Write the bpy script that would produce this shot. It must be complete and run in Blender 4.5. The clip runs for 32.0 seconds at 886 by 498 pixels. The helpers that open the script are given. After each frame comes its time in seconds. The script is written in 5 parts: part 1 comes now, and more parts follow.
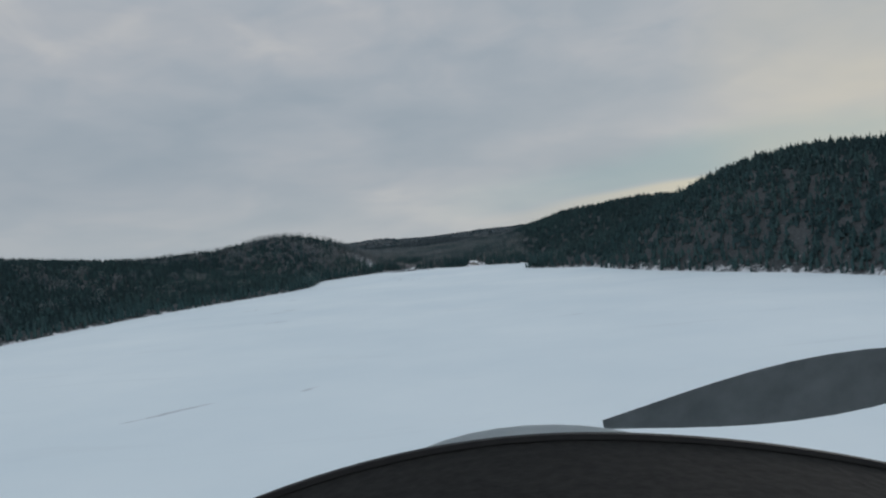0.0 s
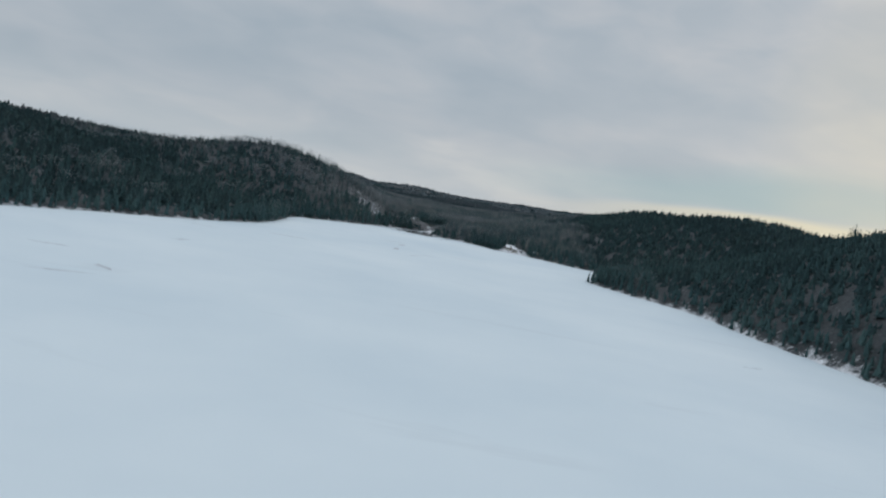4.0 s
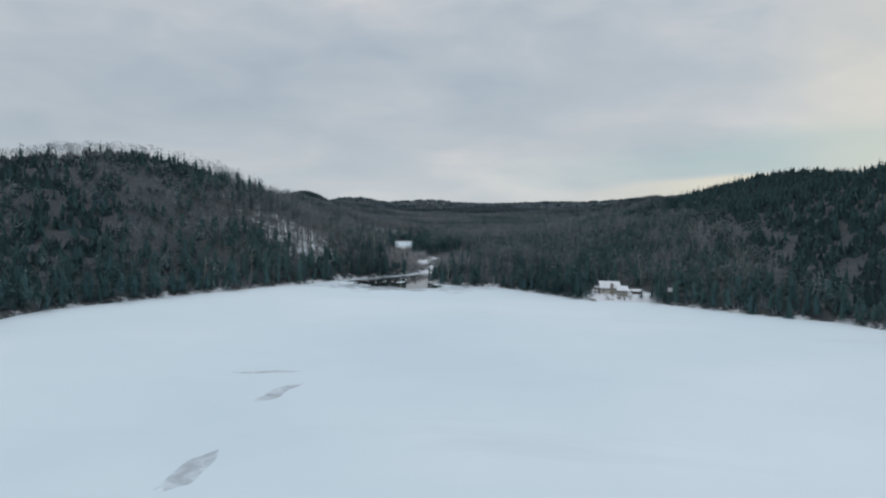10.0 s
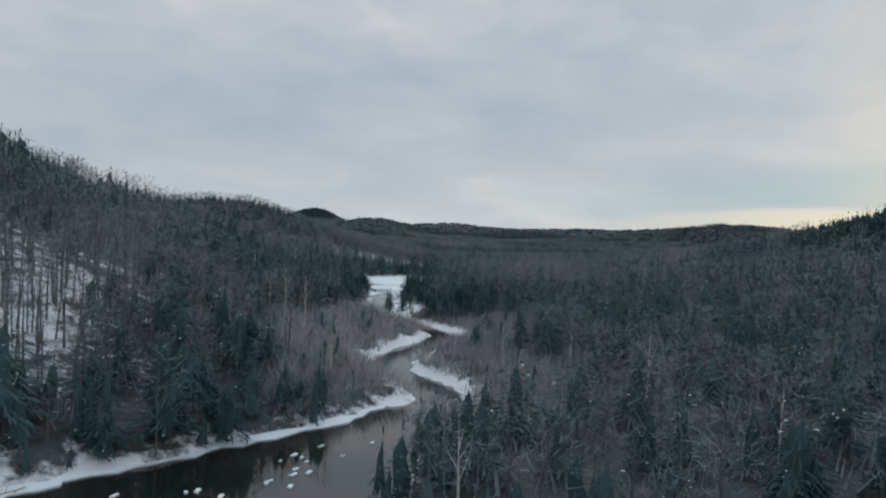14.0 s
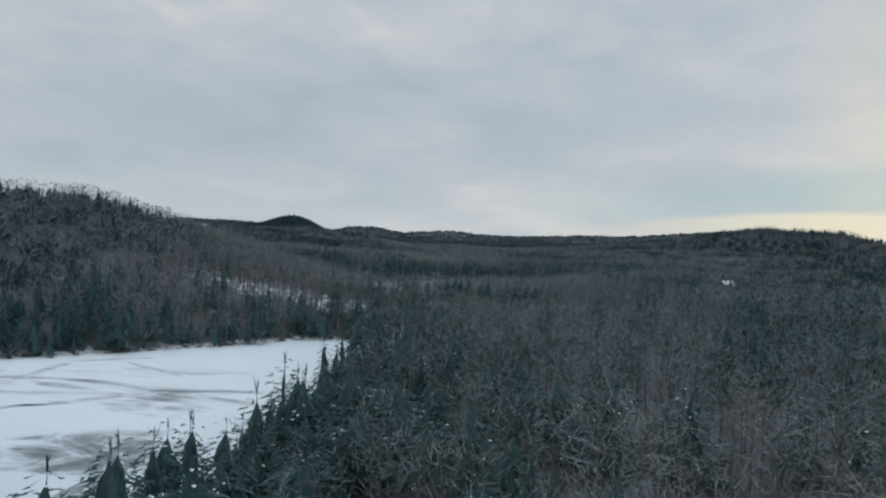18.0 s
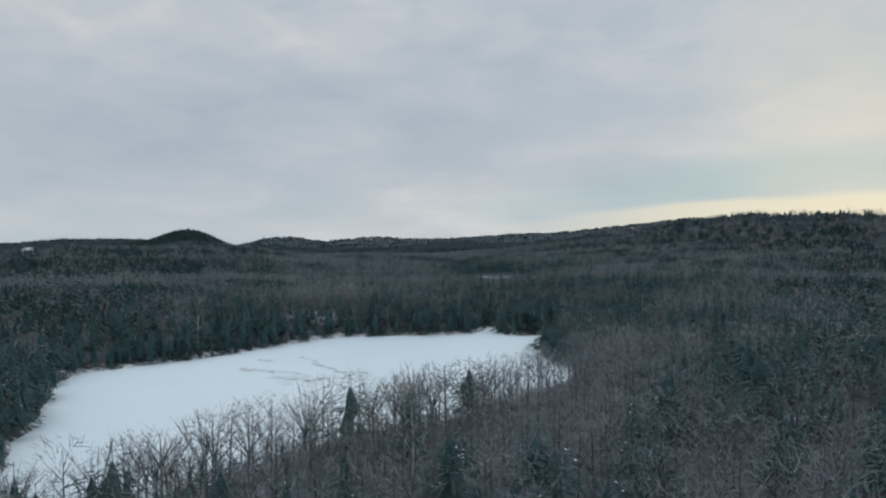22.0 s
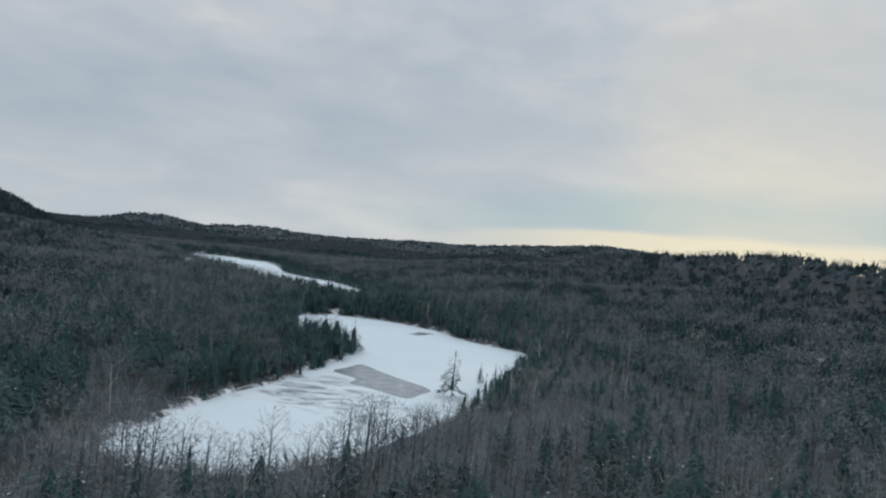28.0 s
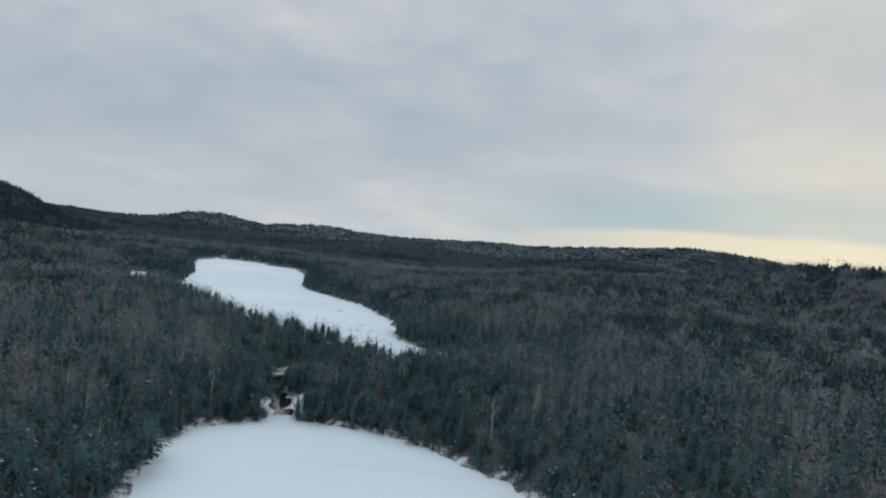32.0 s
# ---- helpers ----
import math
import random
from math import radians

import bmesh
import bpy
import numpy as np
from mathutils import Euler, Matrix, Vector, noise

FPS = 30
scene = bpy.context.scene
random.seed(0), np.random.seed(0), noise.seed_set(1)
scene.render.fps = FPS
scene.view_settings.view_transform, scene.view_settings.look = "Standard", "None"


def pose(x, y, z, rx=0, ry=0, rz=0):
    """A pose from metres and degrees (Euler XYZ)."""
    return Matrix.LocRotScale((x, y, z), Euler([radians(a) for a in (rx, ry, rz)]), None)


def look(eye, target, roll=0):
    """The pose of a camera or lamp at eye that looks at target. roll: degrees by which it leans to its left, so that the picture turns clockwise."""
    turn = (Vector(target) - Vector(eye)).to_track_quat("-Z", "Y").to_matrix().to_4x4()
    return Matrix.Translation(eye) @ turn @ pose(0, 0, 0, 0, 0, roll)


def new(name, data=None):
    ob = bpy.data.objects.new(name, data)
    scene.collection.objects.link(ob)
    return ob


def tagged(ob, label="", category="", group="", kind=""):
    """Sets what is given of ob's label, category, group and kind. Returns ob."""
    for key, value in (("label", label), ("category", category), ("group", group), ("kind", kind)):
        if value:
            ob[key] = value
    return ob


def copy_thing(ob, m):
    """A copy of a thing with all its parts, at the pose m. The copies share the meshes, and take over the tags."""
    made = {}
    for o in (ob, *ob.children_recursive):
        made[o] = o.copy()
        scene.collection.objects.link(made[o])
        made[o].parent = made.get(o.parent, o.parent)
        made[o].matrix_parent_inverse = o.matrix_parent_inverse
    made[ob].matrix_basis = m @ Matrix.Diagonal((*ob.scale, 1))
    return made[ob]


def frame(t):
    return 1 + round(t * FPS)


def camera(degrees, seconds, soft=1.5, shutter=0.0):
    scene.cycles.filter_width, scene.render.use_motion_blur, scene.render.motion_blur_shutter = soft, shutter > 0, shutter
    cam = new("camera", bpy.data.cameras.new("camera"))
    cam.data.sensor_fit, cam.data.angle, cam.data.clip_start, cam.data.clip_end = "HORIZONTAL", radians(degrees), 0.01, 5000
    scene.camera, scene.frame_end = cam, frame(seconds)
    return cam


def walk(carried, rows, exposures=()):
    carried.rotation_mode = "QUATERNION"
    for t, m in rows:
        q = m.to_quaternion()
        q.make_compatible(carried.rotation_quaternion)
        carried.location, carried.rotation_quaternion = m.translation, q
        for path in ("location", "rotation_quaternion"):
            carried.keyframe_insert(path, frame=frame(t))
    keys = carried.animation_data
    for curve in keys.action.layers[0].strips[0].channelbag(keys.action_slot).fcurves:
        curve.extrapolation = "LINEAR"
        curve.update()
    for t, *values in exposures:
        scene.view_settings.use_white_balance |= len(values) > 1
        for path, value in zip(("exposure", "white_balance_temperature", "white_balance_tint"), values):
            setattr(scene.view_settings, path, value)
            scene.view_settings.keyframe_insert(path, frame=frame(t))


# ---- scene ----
cam = camera(62.00, 32.0, soft=2.2)
PATH = [
    (0.0, pose(0.00, -0.00, 20.85, 89.31, 4.88, -0.01)),
    (0.5, pose(0.02, 18.56, 20.94, 88.06, 2.07, -0.52)),
    (1.0, pose(0.20, 37.17, 21.04, 86.66, 1.41, 0.64)),
    (1.5, pose(0.63, 55.90, 21.17, 87.59, -2.97, -0.62)),
    (2.0, pose(1.10, 74.65, 21.32, 87.50, -4.41, 0.36)),
    (2.5, pose(1.50, 93.45, 21.50, 86.88, -6.38, 1.78)),
    (3.0, pose(1.79, 112.31, 21.68, 86.01, -9.40, 2.50)),
    (3.5, pose(2.00, 131.15, 21.86, 85.71, -10.51, 2.50)),
    (4.0, pose(2.13, 149.95, 22.02, 86.02, -10.79, 3.12)),
    (4.5, pose(2.21, 168.69, 22.12, 86.64, -10.29, 4.13)),
    (5.0, pose(2.22, 187.36, 22.17, 87.27, -9.10, 5.33)),
    (5.5, pose(2.18, 205.93, 22.13, 87.59, -7.27, 6.50)),
    (6.0, pose(2.09, 224.34, 21.99, 87.31, -4.86, 7.43)),
    (6.5, pose(1.91, 242.68, 21.79, 87.23, -1.86, 7.90)),
    (7.0, pose(1.49, 260.88, 21.55, 84.88, -1.31, 11.49)),
    (7.5, pose(0.78, 278.98, 21.31, 84.17, -1.88, 10.80)),
    (8.0, pose(-0.15, 297.21, 21.09, 85.51, -0.11, 3.68)),
    (8.5, pose(-1.01, 315.96, 20.81, 87.27, -0.89, 3.34)),
    (9.0, pose(-2.01, 334.96, 20.50, 87.21, -0.02, 2.93)),
    (9.5, pose(-3.09, 354.08, 20.15, 86.41, 0.39, 3.15)),
    (10.0, pose(-4.22, 373.24, 19.79, 86.79, -1.49, 4.58)),
    (10.5, pose(-5.33, 392.30, 19.39, 88.18, -2.96, 5.39)),
    (11.0, pose(-6.64, 411.17, 19.00, 88.76, -3.04, 5.74)),
    (11.5, pose(-7.98, 429.84, 18.64, 88.62, -2.39, 6.14)),
    (12.0, pose(-9.23, 448.44, 18.31, 88.62, -2.50, 6.35)),
    (12.5, pose(-10.61, 467.04, 18.03, 88.63, -1.71, 6.56)),
    (13.0, pose(-11.84, 485.82, 17.84, 88.59, -2.87, 6.42)),
    (13.5, pose(-13.22, 504.50, 17.62, 88.65, -3.38, 6.28)),
    (14.0, pose(-14.63, 522.95, 17.37, 88.61, -3.31, 6.55)),
    (14.5, pose(-15.91, 541.23, 17.15, 88.57, -3.46, 6.51)),
    (15.0, pose(-17.04, 559.45, 17.00, 88.53, -3.12, 6.55)),
    (15.5, pose(-18.06, 577.60, 16.95, 88.51, -2.59, 6.63)),
    (16.0, pose(-18.95, 595.70, 17.00, 88.54, -2.21, 6.69)),
    (16.5, pose(-19.74, 613.72, 17.19, 88.67, -2.28, 6.70)),
    (17.0, pose(-20.44, 631.67, 17.54, 88.91, -3.12, 6.61)),
    (17.5, pose(-21.24, 649.50, 17.96, 89.07, -2.75, 6.23)),
    (18.0, pose(-22.17, 667.34, 18.39, 89.26, -2.69, 6.30)),
    (18.5, pose(-23.00, 685.49, 18.89, 89.46, -2.75, 5.87)),
    (19.0, pose(-23.95, 703.70, 19.38, 89.81, -2.17, 5.83)),
    (19.5, pose(-24.98, 721.96, 19.86, 89.74, -1.55, 5.26)),
    (20.0, pose(-25.83, 740.31, 20.30, 89.80, -0.99, 4.76)),
    (20.5, pose(-26.71, 758.59, 20.64, 89.85, -0.82, 4.40)),
    (21.0, pose(-27.43, 776.93, 20.91, 89.67, 0.82, 2.80)),
    (21.5, pose(-27.91, 795.35, 21.12, 89.48, 1.24, 1.96)),
    (22.0, pose(-27.99, 813.88, 21.29, 89.66, 0.60, 0.72)),
    (22.5, pose(-27.97, 832.46, 21.42, 89.67, 0.40, 0.31)),
    (23.0, pose(-27.95, 851.08, 21.48, 89.48, 0.38, -0.60)),
    (23.5, pose(-27.60, 869.81, 21.52, 89.57, -0.33, -1.27)),
    (24.0, pose(-26.94, 888.57, 21.58, 89.10, -0.13, -3.63)),
    (24.5, pose(-25.74, 907.31, 21.75, 89.13, -0.94, -4.64)),
    (25.0, pose(-24.38, 926.00, 22.12, 89.32, -3.43, -5.25)),
    (25.5, pose(-22.86, 944.63, 22.64, 89.44, -3.04, -4.52)),
    (26.0, pose(-21.34, 963.26, 23.27, 89.66, -3.12, -4.78)),
    (26.5, pose(-19.83, 981.88, 23.97, 89.93, -3.56, -5.61)),
    (27.0, pose(-18.34, 1000.49, 24.67, 90.18, -4.25, -6.56)),
    (27.5, pose(-16.85, 1019.09, 25.32, 90.33, -5.11, -7.19)),
    (28.0, pose(-15.38, 1037.69, 25.87, 90.33, -6.02, -7.07)),
    (28.5, pose(-13.84, 1056.19, 26.32, 90.48, -6.84, -7.74)),
    (29.0, pose(-12.13, 1074.55, 26.74, 90.48, -6.67, -7.52)),
    (29.5, pose(-10.24, 1092.76, 27.16, 90.43, -7.55, -8.15)),
    (30.0, pose(-8.09, 1110.86, 27.65, 90.63, -9.12, -8.33)),
    (30.5, pose(-5.89, 1128.94, 28.20, 90.43, -11.30, -7.42)),
    (31.0, pose(-3.87, 1147.14, 28.88, 89.87, -11.26, -4.60)),
    (31.5, pose(-1.96, 1165.51, 29.64, 89.39, -9.30, -2.58)),
    (32.0, pose(-0.00, 1183.95, 30.43, 89.75, -6.32, -1.59)),
]
walk(cam, PATH, [(0.0, -0.30), (1.0, -0.15), (2.0, -0.20), (3.0, -0.14), (7.0, -0.02), (10.0, 0.05), (32.0, 0.05)])

# ---- world, sun, exposure ----
def ramp(nt, stops):
    n = nt.nodes.new("ShaderNodeValToRGB")
    e = n.color_ramp.elements
    while len(e) < len(stops):
        e.new(0.5)
    for el, (p, c) in zip(e, stops):
        el.position, el.color = p, (*c, 1)
    return n


def mathn(nt, op, a, b=None):
    n = nt.nodes.new("ShaderNodeMath")
    n.operation = op
    for i, v in enumerate((a, b)):
        if v is None:
            continue
        if isinstance(v, (int, float)):
            n.inputs[i].default_value = v
        else:
            nt.links.new(v, n.inputs[i])
    return n.outputs[0]


def mixc(nt, fac, a, b, blend="MIX"):
    n = nt.nodes.new("ShaderNodeMix")
    n.data_type, n.blend_type = "RGBA", blend
    for sock, v in ((n.inputs[0], fac), (n.inputs[6], a), (n.inputs[7], b)):
        if isinstance(v, (int, float)):
            sock.default_value = v
        elif isinstance(v, tuple):
            sock.default_value = (*v, 1)
        else:
            nt.links.new(v, sock)
    return n.outputs[2]


def noise_tex(nt, vec, scale, detail=4.0, rough=0.55, distort=0.0):
    n = nt.nodes.new("ShaderNodeTexNoise")
    n.inputs["Scale"].default_value = scale
    n.inputs["Detail"].default_value = detail
    n.inputs["Roughness"].default_value = rough
    n.inputs["Distortion"].default_value = distort
    if vec is not None:
        nt.links.new(vec, n.inputs["Vector"])
    return n.outputs[0]


SUN_AZ, SUN_EL = radians(31), radians(10)   # azimuth from +y towards +x

world = bpy.data.worlds.new("overcast_sky")
scene.world = world
world.use_nodes = True
wt = world.node_tree
wt.nodes.clear()
wout = wt.nodes.new("ShaderNodeOutputWorld")
bg = wt.nodes.new("ShaderNodeBackground")
sky = wt.nodes.new("ShaderNodeTexSky")
sky.sky_type, sky.sun_disc = "NISHITA", False
sky.sun_elevation, sky.sun_rotation = SUN_EL, SUN_AZ
tc = wt.nodes.new("ShaderNodeTexCoord")
sep = wt.nodes.new("ShaderNodeSeparateXYZ")
wt.links.new(tc.outputs["Generated"], sep.inputs[0])
up = mathn(wt, "MAXIMUM", sep.outputs[2], 0.0)
den = mathn(wt, "ADD", up, 0.24)
plane = wt.nodes.new("ShaderNodeCombineXYZ")
wt.links.new(mathn(wt, "DIVIDE", sep.outputs[0], den), plane.inputs[0])
wt.links.new(mathn(wt, "DIVIDE", sep.outputs[1], den), plane.inputs[1])
# layers of stratocumulus: broad soft bands, with low puffs in them
stretch = wt.nodes.new("ShaderNodeMapping")
stretch.inputs["Rotation"].default_value = (0, 0, radians(24))
stretch.inputs["Scale"].default_value = (0.55, 1.0, 1)
wt.links.new(plane.outputs[0], stretch.inputs[0])
broad = noise_tex(wt, stretch.outputs[0], 0.75, 2, 0.45, 0.4)
billow = noise_tex(wt, plane.outputs[0], 2.1, 3, 0.5, 0.3)
puff = noise_tex(wt, plane.outputs[0], 6.0, 3, 0.5, 0.5)
high = ramp(wt, [(0.10, (0, 0, 0)), (0.30, (1, 1, 1))])
wt.links.new(up, high.inputs[0])
cloud = mathn(wt, "ADD", mathn(wt, "MULTIPLY", broad, 0.62), mathn(wt, "MULTIPLY", billow, 0.38))
cloud = mathn(wt, "ADD", cloud, mathn(wt, "MULTIPLY", mathn(wt, "MULTIPLY", mathn(wt, "SUBTRACT", puff, 0.48), high.outputs[0]), 0.30))
tone = ramp(wt, [(0.34, (0.376, 0.396, 0.452)), (0.46, (0.440, 0.440, 0.488)), (0.55, (0.505, 0.480, 0.515)), (0.66, (0.63, 0.565, 0.565))])
wt.links.new(cloud, tone.inputs[0])
# a clear gap low over the horizon on the sun's side, under a blue-grey bank
az = wt.nodes.new("ShaderNodeVectorMath")
az.operation = "DOT_PRODUCT"
az.inputs[1].default_value = (math.sin(SUN_AZ), math.cos(SUN_AZ), 0.0)
wt.links.new(tc.outputs["Generated"], az.inputs[0])
side = ramp(wt, [(0.84, (0, 0, 0)), (0.985, (1, 1, 1))])
wt.links.new(az.outputs[1], side.inputs[0])
edge_up = mathn(wt, "ADD", mathn(wt, "MULTIPLY", mathn(wt, "POWER", side.outputs[0], 2.0), 0.042), mathn(wt, "ADD", mathn(wt, "MULTIPLY", broad, 0.05), -0.005))
low = wt.nodes.new("ShaderNodeMath")
low.operation, low.use_clamp = "MULTIPLY", True
low.inputs[1].default_value = 130.0
wt.links.new(mathn(wt, "SUBTRACT", edge_up, up), low.inputs[0])
gap = mathn(wt, "MULTIPLY", mathn(wt, "MULTIPLY", mathn(wt, "POWER", side.outputs[0], 2.2), low.outputs[0]), 0.80)
mid = ramp(wt, [(0.492, (0, 0, 0)), (0.505, (1, 1, 1)), (0.528, (1, 1, 1)), (0.560, (0, 0, 0))])
wt.links.new(mathn(wt, "ADD", mathn(wt, "SUBTRACT", up, edge_up), 0.5), mid.inputs[0])
blue = mathn(wt, "MULTIPLY", mid.outputs[0], 0.85)
lift = ramp(wt, [(0.0, (1, 1, 1)), (0.09, (0, 0, 0)), (1.0, (0, 0, 0))])
wt.links.new(up, lift.inputs[0])
c1 = mixc(wt, mathn(wt, "MULTIPLY", lift.outputs[0], 0.40), tone.outputs[0], (0.55, 0.55, 0.575))
c2 = mixc(wt, mathn(wt, "MULTIPLY", blue, side.outputs[0]), c1, (0.345, 0.425, 0.468))
# the sun behind thinner cloud
halo = wt.nodes.new("ShaderNodeVectorMath")
halo.operation = "DOT_PRODUCT"
halo.inputs[1].default_value = (math.sin(SUN_AZ) * math.cos(SUN_EL), math.cos(SUN_AZ) * math.cos(SUN_EL), math.sin(SUN_EL))
wt.links.new(tc.outputs["Generated"], halo.inputs[0])
thin = ramp(wt, [(0.975, (0, 0, 0)), (1.0, (1, 1, 1))])
wt.links.new(halo.outputs[1], thin.inputs[0])
c2 = mixc(wt, mathn(wt, "MULTIPLY", thin.outputs[0], mathn(wt, "MULTIPLY", billow, 0.95)), c2, (0.585, 0.510, 0.455))
c3 = mixc(wt, gap, c2, (0.70, 0.60, 0.475))
skyc = mixc(wt, 1.0, sky.outputs[0], (0.10, 0.10, 0.10), "MULTIPLY")
over = mixc(wt, 0.975, skyc, c3)
# an overcast sky is brightest overhead
zen = ramp(wt, [(0.30, (1.12, 1.12, 1.12)), (1.0, (2.0, 2.0, 2.0))])
wt.links.new(up, zen.inputs[0])
lit = mixc(wt, 1.0, over, zen.outputs[0], "MULTIPLY")
final = mixc(wt, 1.0, lit, (0.890, 1.0, 1.010), "MULTIPLY")
wt.links.new(final, bg.inputs[0])
bg.inputs[1].default_value = 1.0
wt.links.new(bg.outputs[0], wout.inputs[0])

sun_data = bpy.data.lights.new("sun", "SUN")
sun_data.energy, sun_data.angle, sun_data.color = 0.5, radians(25), (1.0, 0.955, 0.90)
sun = new("sun", sun_data)
sun.matrix_world = look((0, 0, 0), (-math.sin(SUN_AZ) * math.cos(SUN_EL), -math.cos(SUN_AZ) * math.cos(SUN_EL), -math.sin(SUN_EL)))
sun.location = (300, 500, 400)


# ---- materials ----
def material(name, build, rough=0.9, spec=0.2):
    m = bpy.data.materials.new(name)
    m.use_nodes = True
    nt = m.node_tree
    b = nt.nodes["Principled BSDF"]
    b.inputs["Roughness"].default_value = rough
    b.inputs["Specular IOR Level"].default_value = spec
    build(nt, b)
    return m


def pos(nt):
    return nt.nodes.new("ShaderNodeNewGeometry").outputs["Position"]


def bump(nt, b, height, strength, distance):
    n = nt.nodes.new("ShaderNodeBump")
    n.inputs["Strength"].default_value = strength
    n.inputs["Distance"].default_value = distance
    nt.links.new(height, n.inputs["Height"])
    nt.links.new(n.outputs[0], b.inputs["Normal"])


def plain(c1, c2, scale, rough=0.85, spec=0.25, metal=0.0, bmp=0.0):
    """Two tones mixed by fine grain."""
    def f(nt, b):
        p = pos(nt)
        n = noise_tex(nt, p, scale, 5)
        r = ramp(nt, [(0.35, c1), (0.65, c2)])
        nt.links.new(n, r.inputs[0])
        big = noise_tex(nt, p, scale * 0.13, 2)
        col = mixc(nt, mathn(nt, "MULTIPLY", big, 0.4), r.outputs[0], tuple(v * 0.65 for v in c1))
        nt.links.new(col, b.inputs["Base Color"])
        b.inputs["Metallic"].default_value = metal
        if bmp:
            bump(nt, b, n, bmp, 0.02)
    return f, rough, spec


def mat(name, args):
    return material(name, args[0], args[1], args[2])


def by_tint(c1, c2, c3, scale=1.2, depth=0.5, relief=None):
    """Colour by each plant's own tint, with a finer mottle."""
    def f(nt, b):
        a = nt.nodes.new("ShaderNodeAttribute")
        a.attribute_name = "tint"
        r = ramp(nt, [(0.0, c1), (0.5, c2), (1.0, c3)])
        nt.links.new(a.outputs["Fac"], r.inputs[0])
        n = noise_tex(nt, pos(nt), scale, 3)
        col = mixc(nt, mathn(nt, "MULTIPLY", n, depth), r.outputs[0], tuple(v * 0.6 for v in c1))
        nt.links.new(col, b.inputs["Base Color"])
        if relief:
            bump(nt, b, noise_tex(nt, pos(nt), relief[0], 4, 0.65), relief[1], 1.2)
    return f


M_TWIG = material("bare_twigs", by_tint((0.160, 0.205, 0.228), (0.250, 0.284, 0.298), (0.360, 0.360, 0.348)), 0.95, 0.1)
# twig colour darkened for shade inside the crowns, lifted bluish for distance haze
M_CANOPY = material("shaded_twig_canopy", by_tint((0.076, 0.108, 0.126), (0.112, 0.138, 0.154), (0.155, 0.166, 0.170), 0.7, 0.6, (0.9, 0.8)), 0.95, 0.1)
M_DARKCANOPY = material("evergreen_canopy", by_tint((0.038, 0.072, 0.080), (0.051, 0.090, 0.097), (0.068, 0.107, 0.111), 0.9, 0.7, (0.9, 0.8)), 0.95, 0.1)
M_BARK = material("bark", by_tint((0.095, 0.103, 0.110), (0.140, 0.147, 0.152), (0.22, 0.225, 0.225)), 0.95, 0.1)
M_BIRCH = mat("birch_bark", plain((0.42, 0.40, 0.37), (0.62, 0.60, 0.56), 3.0))
M_NEEDLE = material("needles", by_tint((0.044, 0.092, 0.098), (0.062, 0.118, 0.122), (0.092, 0.152, 0.146), 5.0, 0.75), 0.9, 0.15)
M_SNOWCLUMP = mat("snow_on_branches", plain((0.70, 0.73, 0.77), (0.84, 0.86, 0.88), 2.0))
M_FROST = material("frosted_twigs", by_tint((0.27, 0.28, 0.29), (0.40, 0.40, 0.41), (0.56, 0.56, 0.57)), 0.95, 0.1)
M_SHRUB = material("shrub_twigs", by_tint((0.20, 0.195, 0.195), (0.29, 0.28, 0.275), (0.42, 0.41, 0.41)), 0.95, 0.1)


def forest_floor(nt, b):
    """Brush and leaf litter under thin snow, darkened for the canopy's shade; open places keep their snow."""
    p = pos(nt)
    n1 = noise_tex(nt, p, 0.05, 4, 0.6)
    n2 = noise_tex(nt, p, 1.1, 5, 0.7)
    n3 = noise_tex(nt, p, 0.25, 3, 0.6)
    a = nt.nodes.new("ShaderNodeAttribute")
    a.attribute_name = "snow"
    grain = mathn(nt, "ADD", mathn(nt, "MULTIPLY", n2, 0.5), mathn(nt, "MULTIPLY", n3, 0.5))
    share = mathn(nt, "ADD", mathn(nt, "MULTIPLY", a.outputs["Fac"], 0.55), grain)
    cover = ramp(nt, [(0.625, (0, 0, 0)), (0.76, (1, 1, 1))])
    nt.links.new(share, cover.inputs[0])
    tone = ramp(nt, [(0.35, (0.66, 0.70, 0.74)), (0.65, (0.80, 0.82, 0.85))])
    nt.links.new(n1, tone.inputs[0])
    # litter tone, taken darker so that it holds the canopy's shade too
    shaded_litter = ramp(nt, [(0.35, (0.055, 0.063, 0.068)), (0.65, (0.098, 0.108, 0.114))])
    nt.links.new(n2, shaded_litter.inputs[0])
    col = mixc(nt, cover.outputs[0], shaded_litter.outputs[0], tone.outputs[0])
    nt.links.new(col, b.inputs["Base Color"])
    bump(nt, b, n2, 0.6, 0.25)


M_GROUND = material("snowy_shaded_floor", forest_floor, 0.9, 0.15)


def marbling(nt, p, cx, cy, rx, ry, sx, sy, seed, wetness=0.12):
    """Half-drowned snow: where grey veins show, fading out from a centre."""
    s = nt.nodes.new("ShaderNodeSeparateXYZ")
    nt.links.new(p, s.inputs[0])
    u = mathn(nt, "POWER", mathn(nt, "ABSOLUTE", mathn(nt, "DIVIDE", mathn(nt, "SUBTRACT", s.outputs[0], cx), rx)), 2.0)
    v = mathn(nt, "POWER", mathn(nt, "ABSOLUTE", mathn(nt, "DIVIDE", mathn(nt, "SUBTRACT", s.outputs[1], cy), ry)), 2.0)
    st = nt.nodes.new("ShaderNodeMapping")
    st.inputs["Location"].default_value = (seed, 0, 0)
    st.inputs["Scale"].default_value = (sx, sy, 1)
    nt.links.new(p, st.inputs[0])
    n = noise_tex(nt, st.outputs[0], 1.0, 6, 0.62, 1.8)
    return mathn(nt, "SUBTRACT", mathn(nt, "ADD", n, wetness), mathn(nt, "MULTIPLY", mathn(nt, "ADD", u, v), 0.30))


